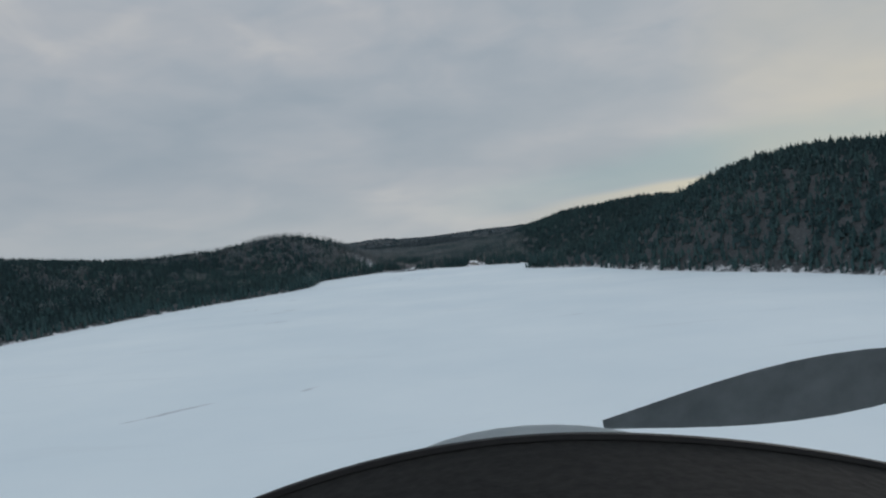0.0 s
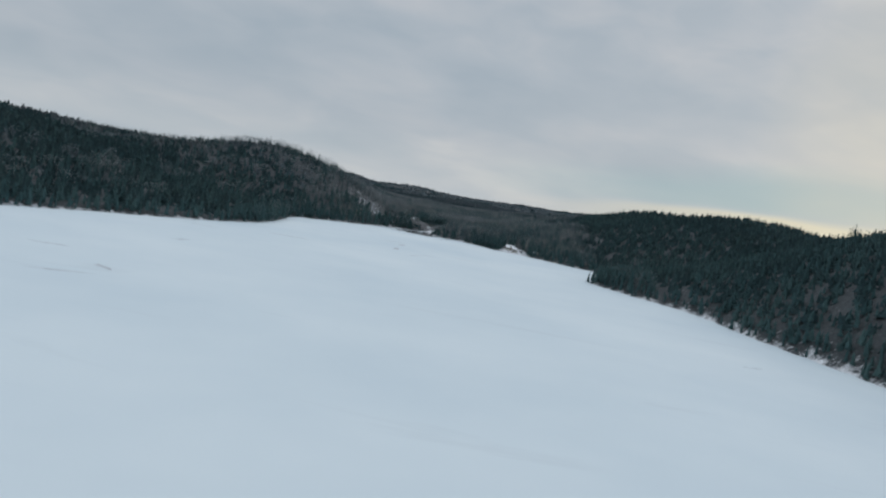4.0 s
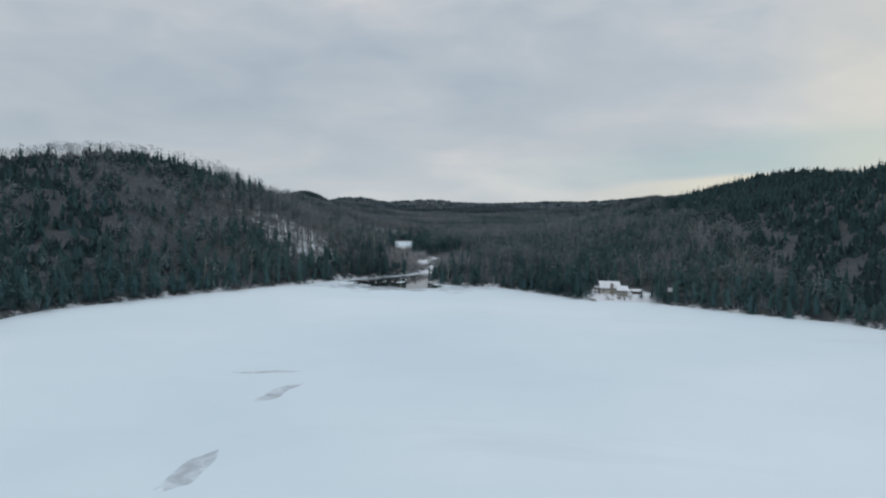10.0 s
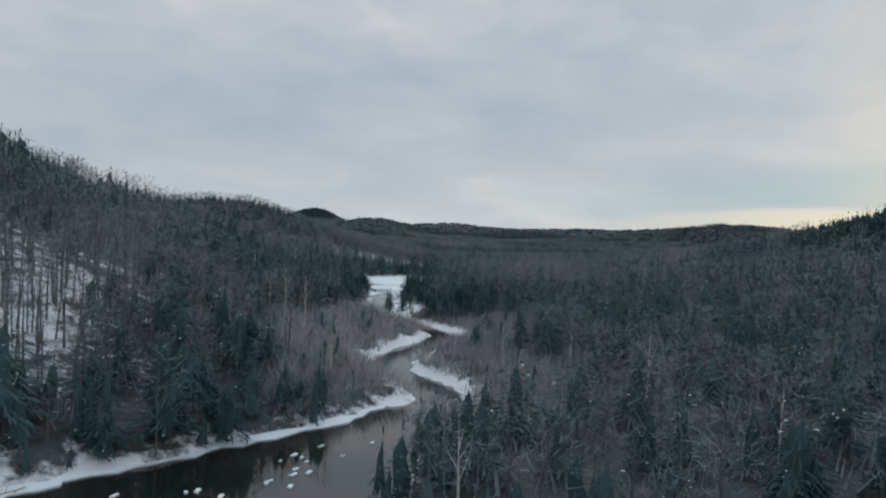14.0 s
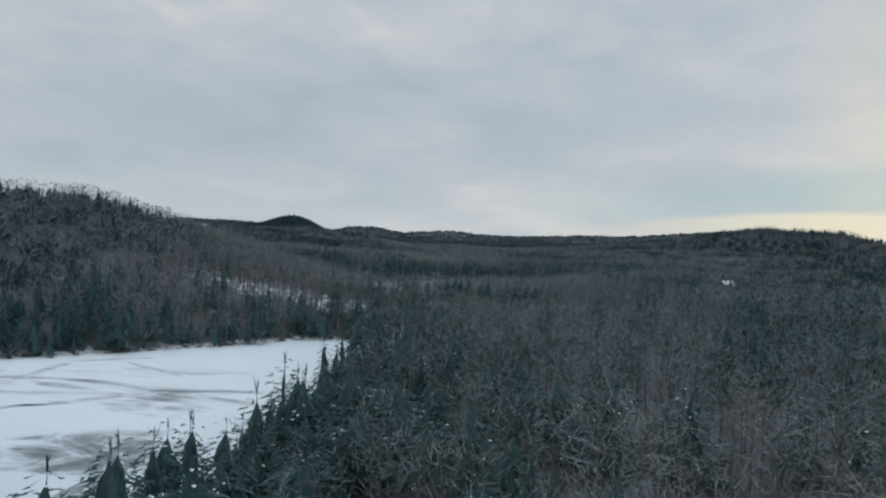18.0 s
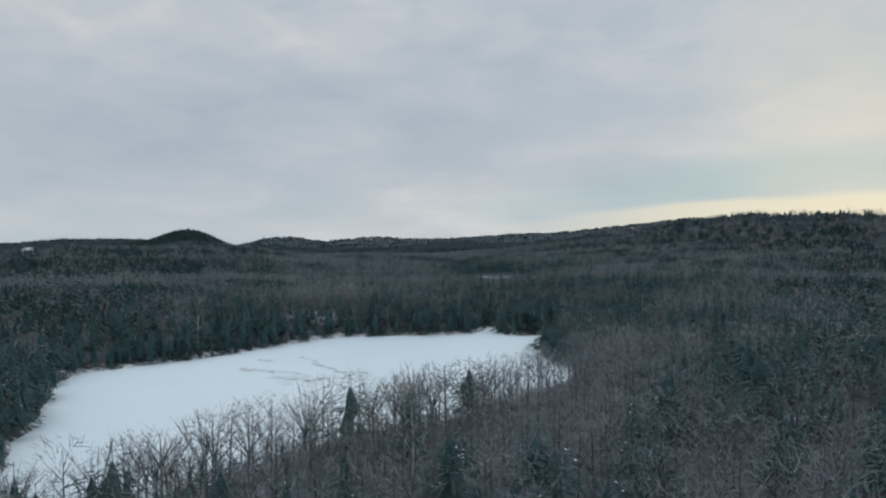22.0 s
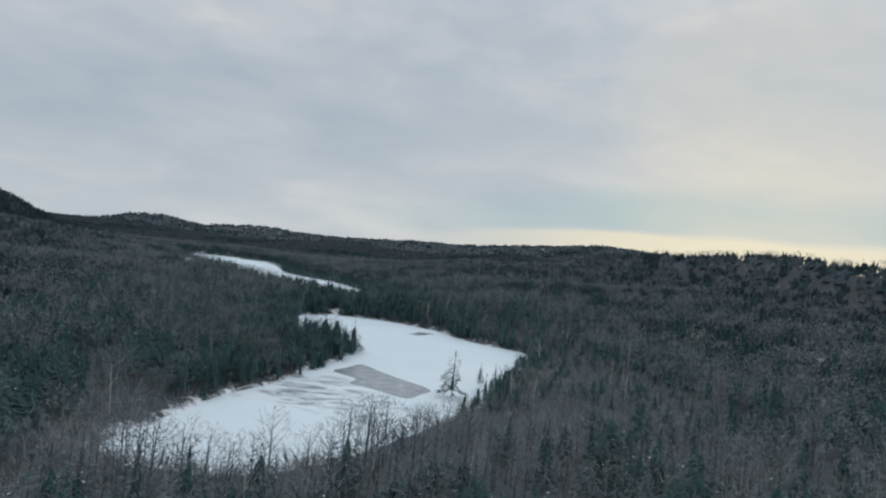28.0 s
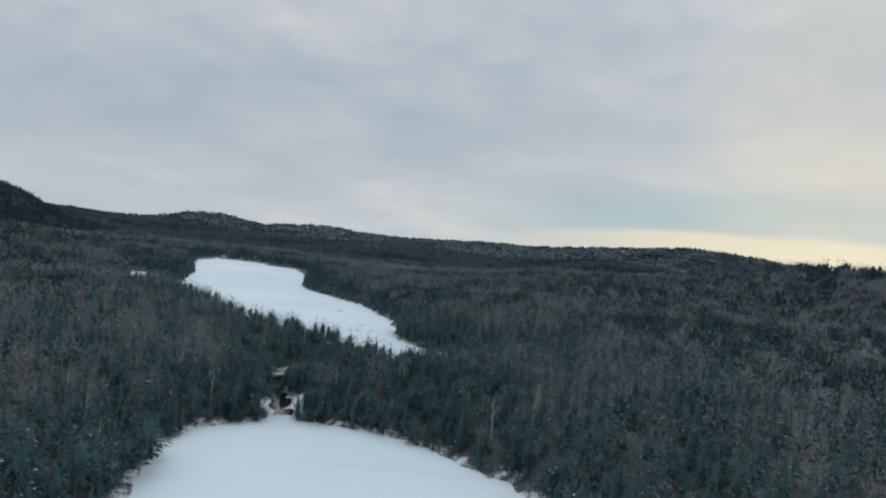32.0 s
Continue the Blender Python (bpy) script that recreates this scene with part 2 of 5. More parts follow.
def lake_snow(nt, b):
    p = pos(nt)
    n1 = noise_tex(nt, p, 0.018, 4, 0.55)
    st = nt.nodes.new("ShaderNodeMapping")
    st.inputs["Rotation"].default_value = (0, 0, radians(-28))
    st.inputs["Scale"].default_value = (0.02, 0.10, 1)
    nt.links.new(p, st.inputs[0])
    n2 = noise_tex(nt, st.outputs[0], 1.0, 5, 0.6, 0.6)
    n3 = noise_tex(nt, p, 1.6, 4, 0.6)
    r = ramp(nt, [(0.3, (0.655, 0.75, 0.805)), (0.7, (0.752, 0.83, 0.865))])
    nt.links.new(n1, r.inputs[0])
    drift = ramp(nt, [(0.60, (0, 0, 0)), (0.74, (1, 1, 1))])
    nt.links.new(n2, drift.inputs[0])
    col = mixc(nt, mathn(nt, "MULTIPLY", drift.outputs[0], 0.22), r.outputs[0], (0.52, 0.58, 0.63))
    for spec in ((-31, 551.5, 20, 9, 0.15, 0.34, 0.0, 0.19), (-12, 556, 10, 5, 0.2, 0.4, 17.0, 0.12), (-68, 744, 26, 18, 0.05, 0.16, 3.0, 0.07), (-56, 724, 10, 9, 0.12, 0.16, 5.0, 0.16), (-18, 1168, 20, 26, 0.08, 0.16, 7.0, 0.07), (-53, 932, 9, 7, 0.16, 0.2, 13.0, 0.06)):
        wet = marbling(nt, p, *spec)
        much = ramp(nt, [(0.46, (0, 0, 0)), (0.64, (1, 1, 1))])
        nt.links.new(wet, much.inputs[0])
        tone = ramp(nt, [(0.55, (0.44, 0.495, 0.535)), (0.74, (0.19, 0.215, 0.235))])
        nt.links.new(wet, tone.inputs[0])
        col = mixc(nt, much.outputs[0], col, tone.outputs[0])
    nt.links.new(col, b.inputs["Base Color"])
    bump(nt, b, n3, 0.25, 0.06)


M_ICE = material("snow_on_ice", lake_snow, 0.75, 0.2)


def grey_ice(nt, b):
    p = pos(nt)
    n1 = noise_tex(nt, p, 0.35, 5, 0.6, 0.5)
    r = ramp(nt, [(0.36, (0.19, 0.22, 0.245)), (0.58, (0.29, 0.33, 0.36)), (0.74, (0.50, 0.56, 0.60))])
    nt.links.new(n1, r.inputs[0])
    nt.links.new(r.outputs[0], b.inputs["Base Color"])


M_SLUSH = material("wet_grey_ice", grey_ice, 0.22, 0.5)


def drift_grey(nt, b):
    p = pos(nt)
    n1 = noise_tex(nt, p, 0.5, 4, 0.55, 0.4)
    r = ramp(nt, [(0.38, (0.42, 0.47, 0.51)), (0.60, (0.65, 0.715, 0.76))])
    nt.links.new(n1, r.inputs[0])
    nt.links.new(r.outputs[0], b.inputs["Base Color"])


M_DRIFT = material("thin_snow_over_ice", drift_grey, 0.6, 0.25)


def open_water(nt, b):
    p = pos(nt)
    n1 = noise_tex(nt, p, 0.12, 3)
    r = ramp(nt, [(0.4, (0.012, 0.015, 0.014)), (0.7, (0.028, 0.028, 0.024))])
    nt.links.new(n1, r.inputs[0])
    nt.links.new(r.outputs[0], b.inputs["Base Color"])
    bump(nt, b, noise_tex(nt, p, 2.2, 3), 0.03, 0.05)


M_WATER = material("dark_river_water", open_water, 0.06, 0.5)


# ---- mesh helpers ----
def raw_mesh(name, v, faces, mats, tint=None, midx=None):
    """A mesh from arrays: v (n, 3), faces (m, 3) triangles or (m, 4) quads."""
    me = bpy.data.meshes.new(name)
    k = faces.shape[1]
    me.vertices.add(len(v))
    me.vertices.foreach_set("co", np.ascontiguousarray(v, dtype=np.float32).ravel())
    me.loops.add(faces.size)
    me.loops.foreach_set("vertex_index", np.ascontiguousarray(faces, dtype=np.int32).ravel())
    me.polygons.add(len(faces))
    me.polygons.foreach_set("loop_start", np.arange(0, faces.size, k, dtype=np.int32))
    me.polygons.foreach_set("loop_total", np.full(len(faces), k, dtype=np.int32))
    for m in mats:
        me.materials.append(m)
    if midx is not None:
        me.polygons.foreach_set("material_index", np.ascontiguousarray(midx, dtype=np.int32))
    if tint is not None:
        at = me.attributes.new("tint", "FLOAT", "POINT")
        at.data.foreach_set("value", np.ascontiguousarray(tint, dtype=np.float32))
    me.update()
    return me


def part(name, bm, mat_, parent, label=""):
    me = bpy.data.meshes.new(name)
    bm.to_mesh(me)
    bm.free()
    me.materials.append(mat_)
    ob = new(name, me)
    ob.parent = parent
    if label:
        tagged(ob, label)
    return ob


def thing(name, at, label, category, group="", rz=0.0):
    e = new(name)
    e.matrix_world = pose(*at, 0, 0, rz)
    return tagged(e, label, category, group)


def box(bm, size, at, rot=None, bevel=0.0):
    m = Matrix.Translation(at) @ (rot or Matrix.Identity(4)) @ Matrix.Diagonal((*size, 1))
    r = bmesh.ops.create_cube(bm, size=1.0, matrix=m)
    if bevel:
        es = list({e for v in r["verts"] for e in v.link_edges})
        bmesh.ops.bevel(bm, geom=es, offset=bevel, segments=1, affect="EDGES")
    return r["verts"]


# ---- the plan of the water ----
LAKE = [(-150, -60), (-152, 120), (-138, 222), (-126, 290), (-104, 352), (-85, 395), (-79, 437), (-84, 488),
        (-77, 510), (-63, 536), (-49, 560), (-40, 573), (-31, 587), (-26, 596), (-22.5, 594), (-21.2, 584), (-21.5, 576),
        (-22.5, 567), (-16, 561), (-7, 560), (-2, 557.5), (4.5, 551), (9.3, 547), (13, 543), (16.5, 538.6), (21, 537.5), (27, 538), (32, 536), (51, 522), (63, 513), (66, 495), (60, 470),
        (52, 447), (49, 440), (60, 420), (77, 393), (82, 360), (93, 315), (107, 273), (120, 240), (127, 195), (132, 90), (125, -60)]
CREEK = [(-23.5, 590), (-22.8, 598), (-25.5, 605), (-29.5, 611), (-31.2, 618), (-29.8, 629), (-26.6, 642), (-31, 651.5), (-38, 658), (-44.5, 664), (-47.3, 676), (-47.2, 688), (-48, 702)]
POND_2 = [(-48.6, 690), (-51.2, 699), (-57, 706), (-68, 717), (-86, 727), (-104, 738), (-100, 748), (-80, 766), (-66, 782),
          (-55, 794), (-48, 788), (-44.5, 765), (-43, 740), (-42.5, 718), (-43.5, 705), (-45, 697), (-46, 688)]
COVE = [(-44, 694), (-40, 693), (-36, 685), (-36, 672), (-40, 664), (-42.5, 670), (-44, 684)]
POND_3 = [(-54, 874), (-48, 884), (-40, 895), (-26, 906), (-10, 930), (-11, 957), (-8, 971), (4, 984), (-6, 985), (-16, 986), (-17, 1002),
          (-20.5, 1003), (-25, 989), (-38, 987), (-51, 985), (-61, 979), (-71, 961), (-84, 946), (-92, 935), (-83, 912), (-75, 892), (-70, 878), (-62, 866)]
POND_4 = [(-42, 1128), (-38, 1140), (-35, 1154), (-29, 1165), (-20, 1190), (-16, 1200), (-13, 1214), (-14, 1221), (-22, 1226), (-33, 1231), (-34, 1241),
          (-29, 1250), (-28, 1262), (-33, 1283), (-28, 1295), (-17, 1302), (-2, 1299), (6, 1291), (15, 1280), (21, 1265),
          (27, 1252), (36, 1243), (34, 1226), (25, 1205), (16, 1180), (7, 1160), (-6, 1138), (-18, 1122), (-29, 1117), (-40, 1122)]
CREEK_2 = [(-18, 1298), (-21, 1312), (-24, 1322), (-26, 1337), (-20, 1352), (-8, 1362), (4, 1374)]
LAKE_5 = [(-100, 1488), (-126, 1600), (-165, 1740), (-152, 1792), (-90, 1742), (-62, 1590), (-45, 1550), (-25, 1515), (-13, 1477),
          (-4, 1446), (-4, 1409), (20, 1386), (10, 1368), (-4, 1352), (-16, 1372), (-31, 1384), (-47, 1397), (-63, 1430)]


def smooth_ring(pts, closed=True, steps=6):
    """A Catmull-Rom curve through the corners."""
    p = np.array(pts, float)
    n = len(p)
    out = []
    for i in range(n if closed else n - 1):
        a, b, c, d = (p[(i + k) % n] if closed else p[min(max(i + k, 0), n - 1)] for k in (-1, 0, 1, 2))
        for s in np.arange(steps) / steps:
            out.append(0.5 * (2 * b + (c - a) * s + (2 * a - 5 * b + 4 * c - d) * s ** 2 + (3 * b - 3 * c + d - a) * s ** 3))
    return np.array(out if closed else out + [p[-1]])


def seg_dist(x, y, a, b):
    d = b - a
    t = np.clip(((x - a[0]) * d[0] + (y - a[1]) * d[1]) / max(d @ d, 1e-9), 0, 1)
    return np.hypot(x - a[0] - t * d[0], y - a[1] - t * d[1])


def ring_distance(x, y, ring):
    """Signed distance, negative inside."""
    best = np.full(x.shape, 1e9)
    inside = np.zeros(x.shape, bool)
    for i in range(len(ring)):
        a, b = ring[i], ring[(i + 1) % len(ring)]
        best = np.minimum(best, seg_dist(x, y, a, b))
        cross = (a[1] > y) != (b[1] > y)
        inside ^= cross & (x < (b[0] - a[0]) * (y - a[1]) / (b[1] - a[1] + 1e-12) + a[0])
    return np.where(inside, -best, best)


def line_distance(x, y, line, half):
    best = np.full(x.shape, 1e9)
    for a, b in zip(line[:-1], line[1:]):
        best = np.minimum(best, seg_dist(x, y, a, b))
    return best - half


RINGS = [smooth_ring(r, steps=3) for r in (LAKE, POND_2, COVE, POND_3, POND_4, LAKE_5)]
LINES = [(smooth_ring(CREEK, False, 3), 3.1), (smooth_ring(CREEK_2, False, 3), 2.0)]


def shore(x, y):
    """Signed distance from the nearest shore, with a wavering edge."""
    out = np.full(x.shape, 400.0)
    for r in RINGS:
        lo, hi = r.min(0) - 150, r.max(0) + 150
        k = (x > lo[0]) & (x < hi[0]) & (y > lo[1]) & (y < hi[1])
        if k.any():
            out[k] = np.minimum(out[k], ring_distance(x[k], y[k], r))
    for l, half in LINES:
        lo, hi = l.min(0) - 150, l.max(0) + 150
        k = (x > lo[0]) & (x < hi[0]) & (y > lo[1]) & (y < hi[1])
        if k.any():
            out[k] = np.minimum(out[k], line_distance(x[k], y[k], l, half))
    return out + 0.7 * np.sin(x * 0.55 + 1.3 * np.sin(y * 0.31)) * np.sin(y * 0.47 + np.sin(x * 0.23)) + 0.35 * np.sin(x * 1.7 + y * 1.1)


# ---- the hills: centre, half widths, height ----
HILLS_NEAR = [
    (-123.3, 597.8, 66.1, 66, 28.8), (-164.5, 685.9, 88.5, 38, 20.3), (-258.2, 469.5, 88.4, 106.2, 15.8), (-336.6, 760.1, 136.8, 210.9, 16.4), (-155.2, 877, 59.2, 83, 17.8),
    (-416.5, 255.7, 168.3, 192.7, 27), (-418.1, 540.4, 107, 142.2, 22.7), (154.2, 314.6, 102.7, 116, 43.8), (166.7, 473.2, 51.2, 97.9, 19.3), (150.4, 640.5, 94.5, 96.2, 28.9),
    (137.9, 769.5, 86.2, 54, 23.9), (300.9, 694.1, 114.8, 287.7, 26.1), (279.2, 1416.6, 181.3, 312.7, 15.8), (203.9, 1454.6, 17.1, 379.1, 23.1), (113.6, 1662.5, 118.5, 111, 11.6)]
HILLS_FAR = [
    (461.8, 1048.4, 216.8, 212.1, 23.1), (-413.3, 1892.9, 57.3, 65.4, 32.6), (-572.9, 1999.6, 135.4, 133.3, 22.8), (-249.5, 1495.3, 90, 199.9, 11.3), (-295.5, 1256.2, 118.5, 226.5, 9.1),
    (-150, 1250, 60, 100, 4), (-570.2, 3179.6, 131.9, 164, 38.8), (-301.5, 3130.7, 180.7, 178.7, 12.9), (-344.2, 3506.8, 210.1, 169.6, 37), (75.9, 3441.1, 288.6, 256.1, 23.1),
    (510.7, 3344.4, 493.5, 305.3, 36.8), (879.5, 3216.4, 409.6, 256.6, 69.3), (1296, 2209.1, 404.8, 516.7, 36.2), (700.8, 2000.9, 187.4, 381, 41), (-1187.5, 2643.8, 700, 453.9, 25),
    (258.9, 2146.8, 165.6, 248.9, 25.9), (-773.2, 1541, 249, 455.3, 25.5), (-897.9, 708.1, 242.8, 428.7, 40.8), (799.7, 599.6, 255.5, 384.4, 40), (-20, 2300, 120, 200, 14),
    (0, -900, 900, 300, 40)]
HILLS = HILLS_NEAR + HILLS_FAR + [(-80, 1395, 32, 45, 5.0), (43, 903, 20, 20, 3), (-104, 1464, 22, 20, 4), (-38, 842, 42, 22, 1.1)]


def wave(x, y):
    return (np.sin(x * 0.021 + 1.7 * np.sin(y * 0.013)) * np.sin(y * 0.018 + 1.1 * np.sin(x * 0.016))
            + 0.5 * np.sin(x * 0.047 + y * 0.029) * np.sin(y * 0.051 - x * 0.022))


def height(x, y, d=None):
    if d is None:
        d = shore(x, y)
    up_ = np.zeros(x.shape)
    for cx, cy, sx, sy, a in HILLS:
        up_ += a * np.exp(-((x - cx) / sx) ** 2 - ((y - cy) / sy) ** 2)
    e = np.clip(d, 0, None)
    rise = 1 - np.exp(-e / 45.0)
    bank = np.where(d > 0, 0.9 * (1 - np.exp(-e / 3.0)) + 0.25, np.clip(0.25 + d * 0.8, -1.6, 0.25))
    return bank + rise * (3.0 + 2.2 * wave(x, y)) + up_ * (1 - np.exp(-e / 28.0))


# open places: x, y, radius
CLEAR = [(22, 543, 6), (18.5, 541, 4), (26.5, 541, 4), (-39, 668, 6), (-24, 1336, 5), (-21, 1312, 5), (40, 901, 3.6), (38, 897, 2.5),
         (-104, 1461, 8), (-97, 1446, 9), (-300, 1284, 7), (-296, 1272, 6)]


def open_slope(x, y):
    """Thin woods on the steep slopes, where the snow shows."""
    k = np.zeros(x.shape)
    for cx, cy, rx, ry, a in ((-66, 588, 17, 19, 0.85), (-58, 578, 10, 9, 0.6), (-80, 827, 21, 11, 0.9), (-60, 822, 9, 8, 0.7), (-98, 868, 18, 13, 0.6), (-80, 846, 14, 12, 0.35), (-62, 1006, 11, 13, 1.0), (112, 1222, 14, 12, 0.8), (165, 1493, 10, 9, 0.8)):
        k += a * np.exp(-((x - cx) / rx) ** 2 - ((y - cy) / ry) ** 2)
    return np.clip(k, 0, 1)


def spread(lo, hi, fine_lo, fine_hi, step, grow=1.13):
    mid_ = list(np.arange(fine_lo, fine_hi + 0.1, step))
    s, p, right = step, fine_hi, []
    while p < hi:
        s *= grow
        p += s
        right.append(p)
    s, p, left = step, fine_lo, []
    while p > lo:
        s *= grow
        p -= s
        left.append(p)
    return np.array(left[::-1] + mid_ + right)


def grid_faces(nx, ny):
    i = np.arange(nx * ny).reshape(ny, nx)
    return np.stack([i[:-1, :-1], i[:-1, 1:], i[1:, 1:], i[1:, :-1]], -1).reshape(-1, 4)


gx = spread(-4800, 4800, -150, 150, 3.4)
gx = np.concatenate([gx[gx < -61], np.arange(-61, -2, 1.6), gx[gx > -2]])      # finer along the creek
gy = spread(-3000, 4900, -60, 1500, 4.0)
gy = np.concatenate([gy[gy < 540], np.arange(540, 712, 1.9), gy[gy > 712]])
X, Y = np.meshgrid(gx, gy)
D = shore(X.ravel(), Y.ravel())
Z = height(X.ravel(), Y.ravel(), D)
# low values under the woods bring out the litter tone with canopy shade
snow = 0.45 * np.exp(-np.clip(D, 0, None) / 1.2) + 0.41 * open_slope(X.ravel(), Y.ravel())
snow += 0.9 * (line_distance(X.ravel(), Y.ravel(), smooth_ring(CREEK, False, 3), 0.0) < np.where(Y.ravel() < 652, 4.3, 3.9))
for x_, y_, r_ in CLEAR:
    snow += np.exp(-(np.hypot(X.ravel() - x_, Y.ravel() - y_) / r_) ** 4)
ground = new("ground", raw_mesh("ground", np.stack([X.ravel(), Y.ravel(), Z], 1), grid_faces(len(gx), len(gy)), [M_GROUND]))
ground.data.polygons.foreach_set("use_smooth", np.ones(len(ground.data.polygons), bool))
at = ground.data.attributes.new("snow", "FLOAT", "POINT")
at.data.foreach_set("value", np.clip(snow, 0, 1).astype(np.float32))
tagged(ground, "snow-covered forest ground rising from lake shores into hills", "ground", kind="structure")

wx, wy = np.arange(-200, 201, 20.0), np.arange(-80, 1901, 20.0)
WX, WY = np.meshgrid(wx, wy)
water = new("water", raw_mesh("water", np.stack([WX.ravel(), WY.ravel(), np.full(WX.size, -0.12)], 1), grid_faces(len(wx), len(wy)), [M_WATER]))
tagged(water, "dark open river water between snowy banks", "water", kind="structure")


def sheet(name, ring, z, thick, mat_, label, category, kind="structure", group="", wobble=0.0):
    """A flat plate with its own thickness."""
    bm = bmesh.new()
    vs = []
    for i, (x, y) in enumerate(ring):
        j = wobble * math.sin(i * 2.3 + x) if wobble else 0.0
        vs.append(bm.verts.new((x + j, y + wobble * math.cos(i * 1.7 + y) if wobble else y, z)))
    f = bm.faces.new(vs)
    f.normal_update()
    if f.normal.z < 0:
        f.normal_flip()
    r = bmesh.ops.extrude_face_region(bm, geom=[f])
    bmesh.ops.translate(bm, verts=[v for v in r["geom"] if isinstance(v, bmesh.types.BMVert)], vec=(0, 0, -thick))
    bmesh.ops.recalc_face_normals(bm, faces=bm.faces[:])
    bmesh.ops.triangulate(bm, faces=bm.faces[:])
    me = bpy.data.meshes.new(name)
    bm.to_mesh(me)
    bm.free()
    me.materials.append(mat_)
    return tagged(new(name, me), label, category, group, kind)


# frozen sheets; they run a little under the banks
ICE_1 = [(-160, -75), (-162, 120), (-146, 225), (-132, 292), (-110, 356), (-92, 398), (-86, 437), (-91, 490), (-83, 514), (-68, 541),
         (-55, 566), (-47, 576), (-40, 579), (-35, 584), (-30.5, 591), (-27.6, 598), (-26.3, 597), (-29, 588), (-33, 581.5), (-38, 574), (-43, 567), (-45, 562), (-41, 560.5), (-42, 557), (-37, 556), (-36, 552.5), (-31, 553.5), (-29, 550.5),
         (-24, 551.5), (-20, 553), (-18, 557.5), (-21.5, 563), (-20, 566), (-8, 566), (4, 560), (12, 552), (18, 545), (24, 543), (38, 541), (58, 527), (72, 516), (74, 495), (66, 468), (58, 440),
         (68, 424), (84, 398), (89, 362), (100, 318), (114, 276), (127, 243), (134, 196), (140, 90), (133, -75)]
er = random.Random(3)
MOUTH = []
for (xa, ya), (xb, yb) in zip(ICE_1, ICE_1[1:] + ICE_1[:1]):
    n_ = 6 if 548 < ya < 600 and 548 < yb < 600 and xa < -15 and xb < -15 and xa > -48 else 1
    for i in range(n_):
        j = (er.uniform(-0.45, 0.45), er.uniform(-0.45, 0.45)) if n_ > 1 else (0, 0)
        MOUTH.append((xa + (xb - xa) * i / n_ + j[0], ya + (yb - ya) * i / n_ + j[1]))
sheet("water_lake_ice", MOUTH, 0.0, 0.25, M_ICE, "frozen lake under smooth wind-packed snow", "lake")
sheet("water_pond_ice", smooth_ring([(-54.5, 702), (-66, 712), (-86, 722), (-112, 736), (-104, 752), (-82, 772), (-66, 788), (-55, 800), (-44, 794), (-39, 765), (-37, 738), (-37, 712), (-41, 700), (-45.2, 703), (-48.4, 713), (-52.0, 721), (-53.0, 710)], steps=4), 0.0, 0.22, M_ICE, "frozen pond with snow and wind marks", "pond")
sheet("water_cove_ice", smooth_ring([(-43, 692), (-38, 695), (-32, 685), (-33, 670), (-40, 661), (-42.6, 670), (-43.5, 684)], steps=4), 0.02, 0.22, M_ICE, "small snow-covered cove beside the creek", "pond")
sheet("water_pond_ice_2", smooth_ring([(x + (x + 45) * 0.10, y + (y - 940) * 0.06) for x, y in POND_3], steps=3), 0.0, 0.22, M_ICE, "frozen pond under clean snow", "pond")
sheet("water_pond_ice_3", smooth_ring([(x + (x + 2) * 0.12, y + (y - 1215) * 0.04) for x, y in POND_4], steps=3), 0.0, 0.22, M_ICE, "frozen pond with grey thawed ice patches", "pond")
sheet("water_lake_ice_2", smooth_ring([(x + (x + 50) * 0.06, y + (y - 1550) * 0.03) for x, y in LAKE_5], steps=3), 0.0, 0.22, M_ICE, "long frozen lake under clean snow", "lake")


# ---- plants: templates as triangle lists ----
rng = np.random.default_rng(7)


def sliver(p, q, w, out):
    """A thin blade from p to q, one triangle."""
    p, q = np.array(p, float), np.array(q, float)
    d = q - p
    s = np.cross(d, rng.normal(size=3))
    s *= w / (np.linalg.norm(s) + 1e-9)
    out.append((p - s / 2, p + s / 2, q))


def prism(p, q, r0, r1, sides, out):
    p, q = np.array(p, float), np.array(q, float)
    d = (q - p) / np.linalg.norm(q - p)
    u = np.cross(d, (0.3, 0.9, 0.1))
    u /= np.linalg.norm(u)
    w = np.cross(d, u)
    a = np.arange(sides) * 2 * np.pi / sides
    c = [np.cos(t) * u + np.sin(t) * w for t in a]
    for i in range(sides):
        j = (i + 1) % sides
        A, B, C, D = p + r0 * c[i], p + r0 * c[j], q + r1 * c[j], q + r1 * c[i]
        out.append((A, B, C))
        out.append((A, C, D))


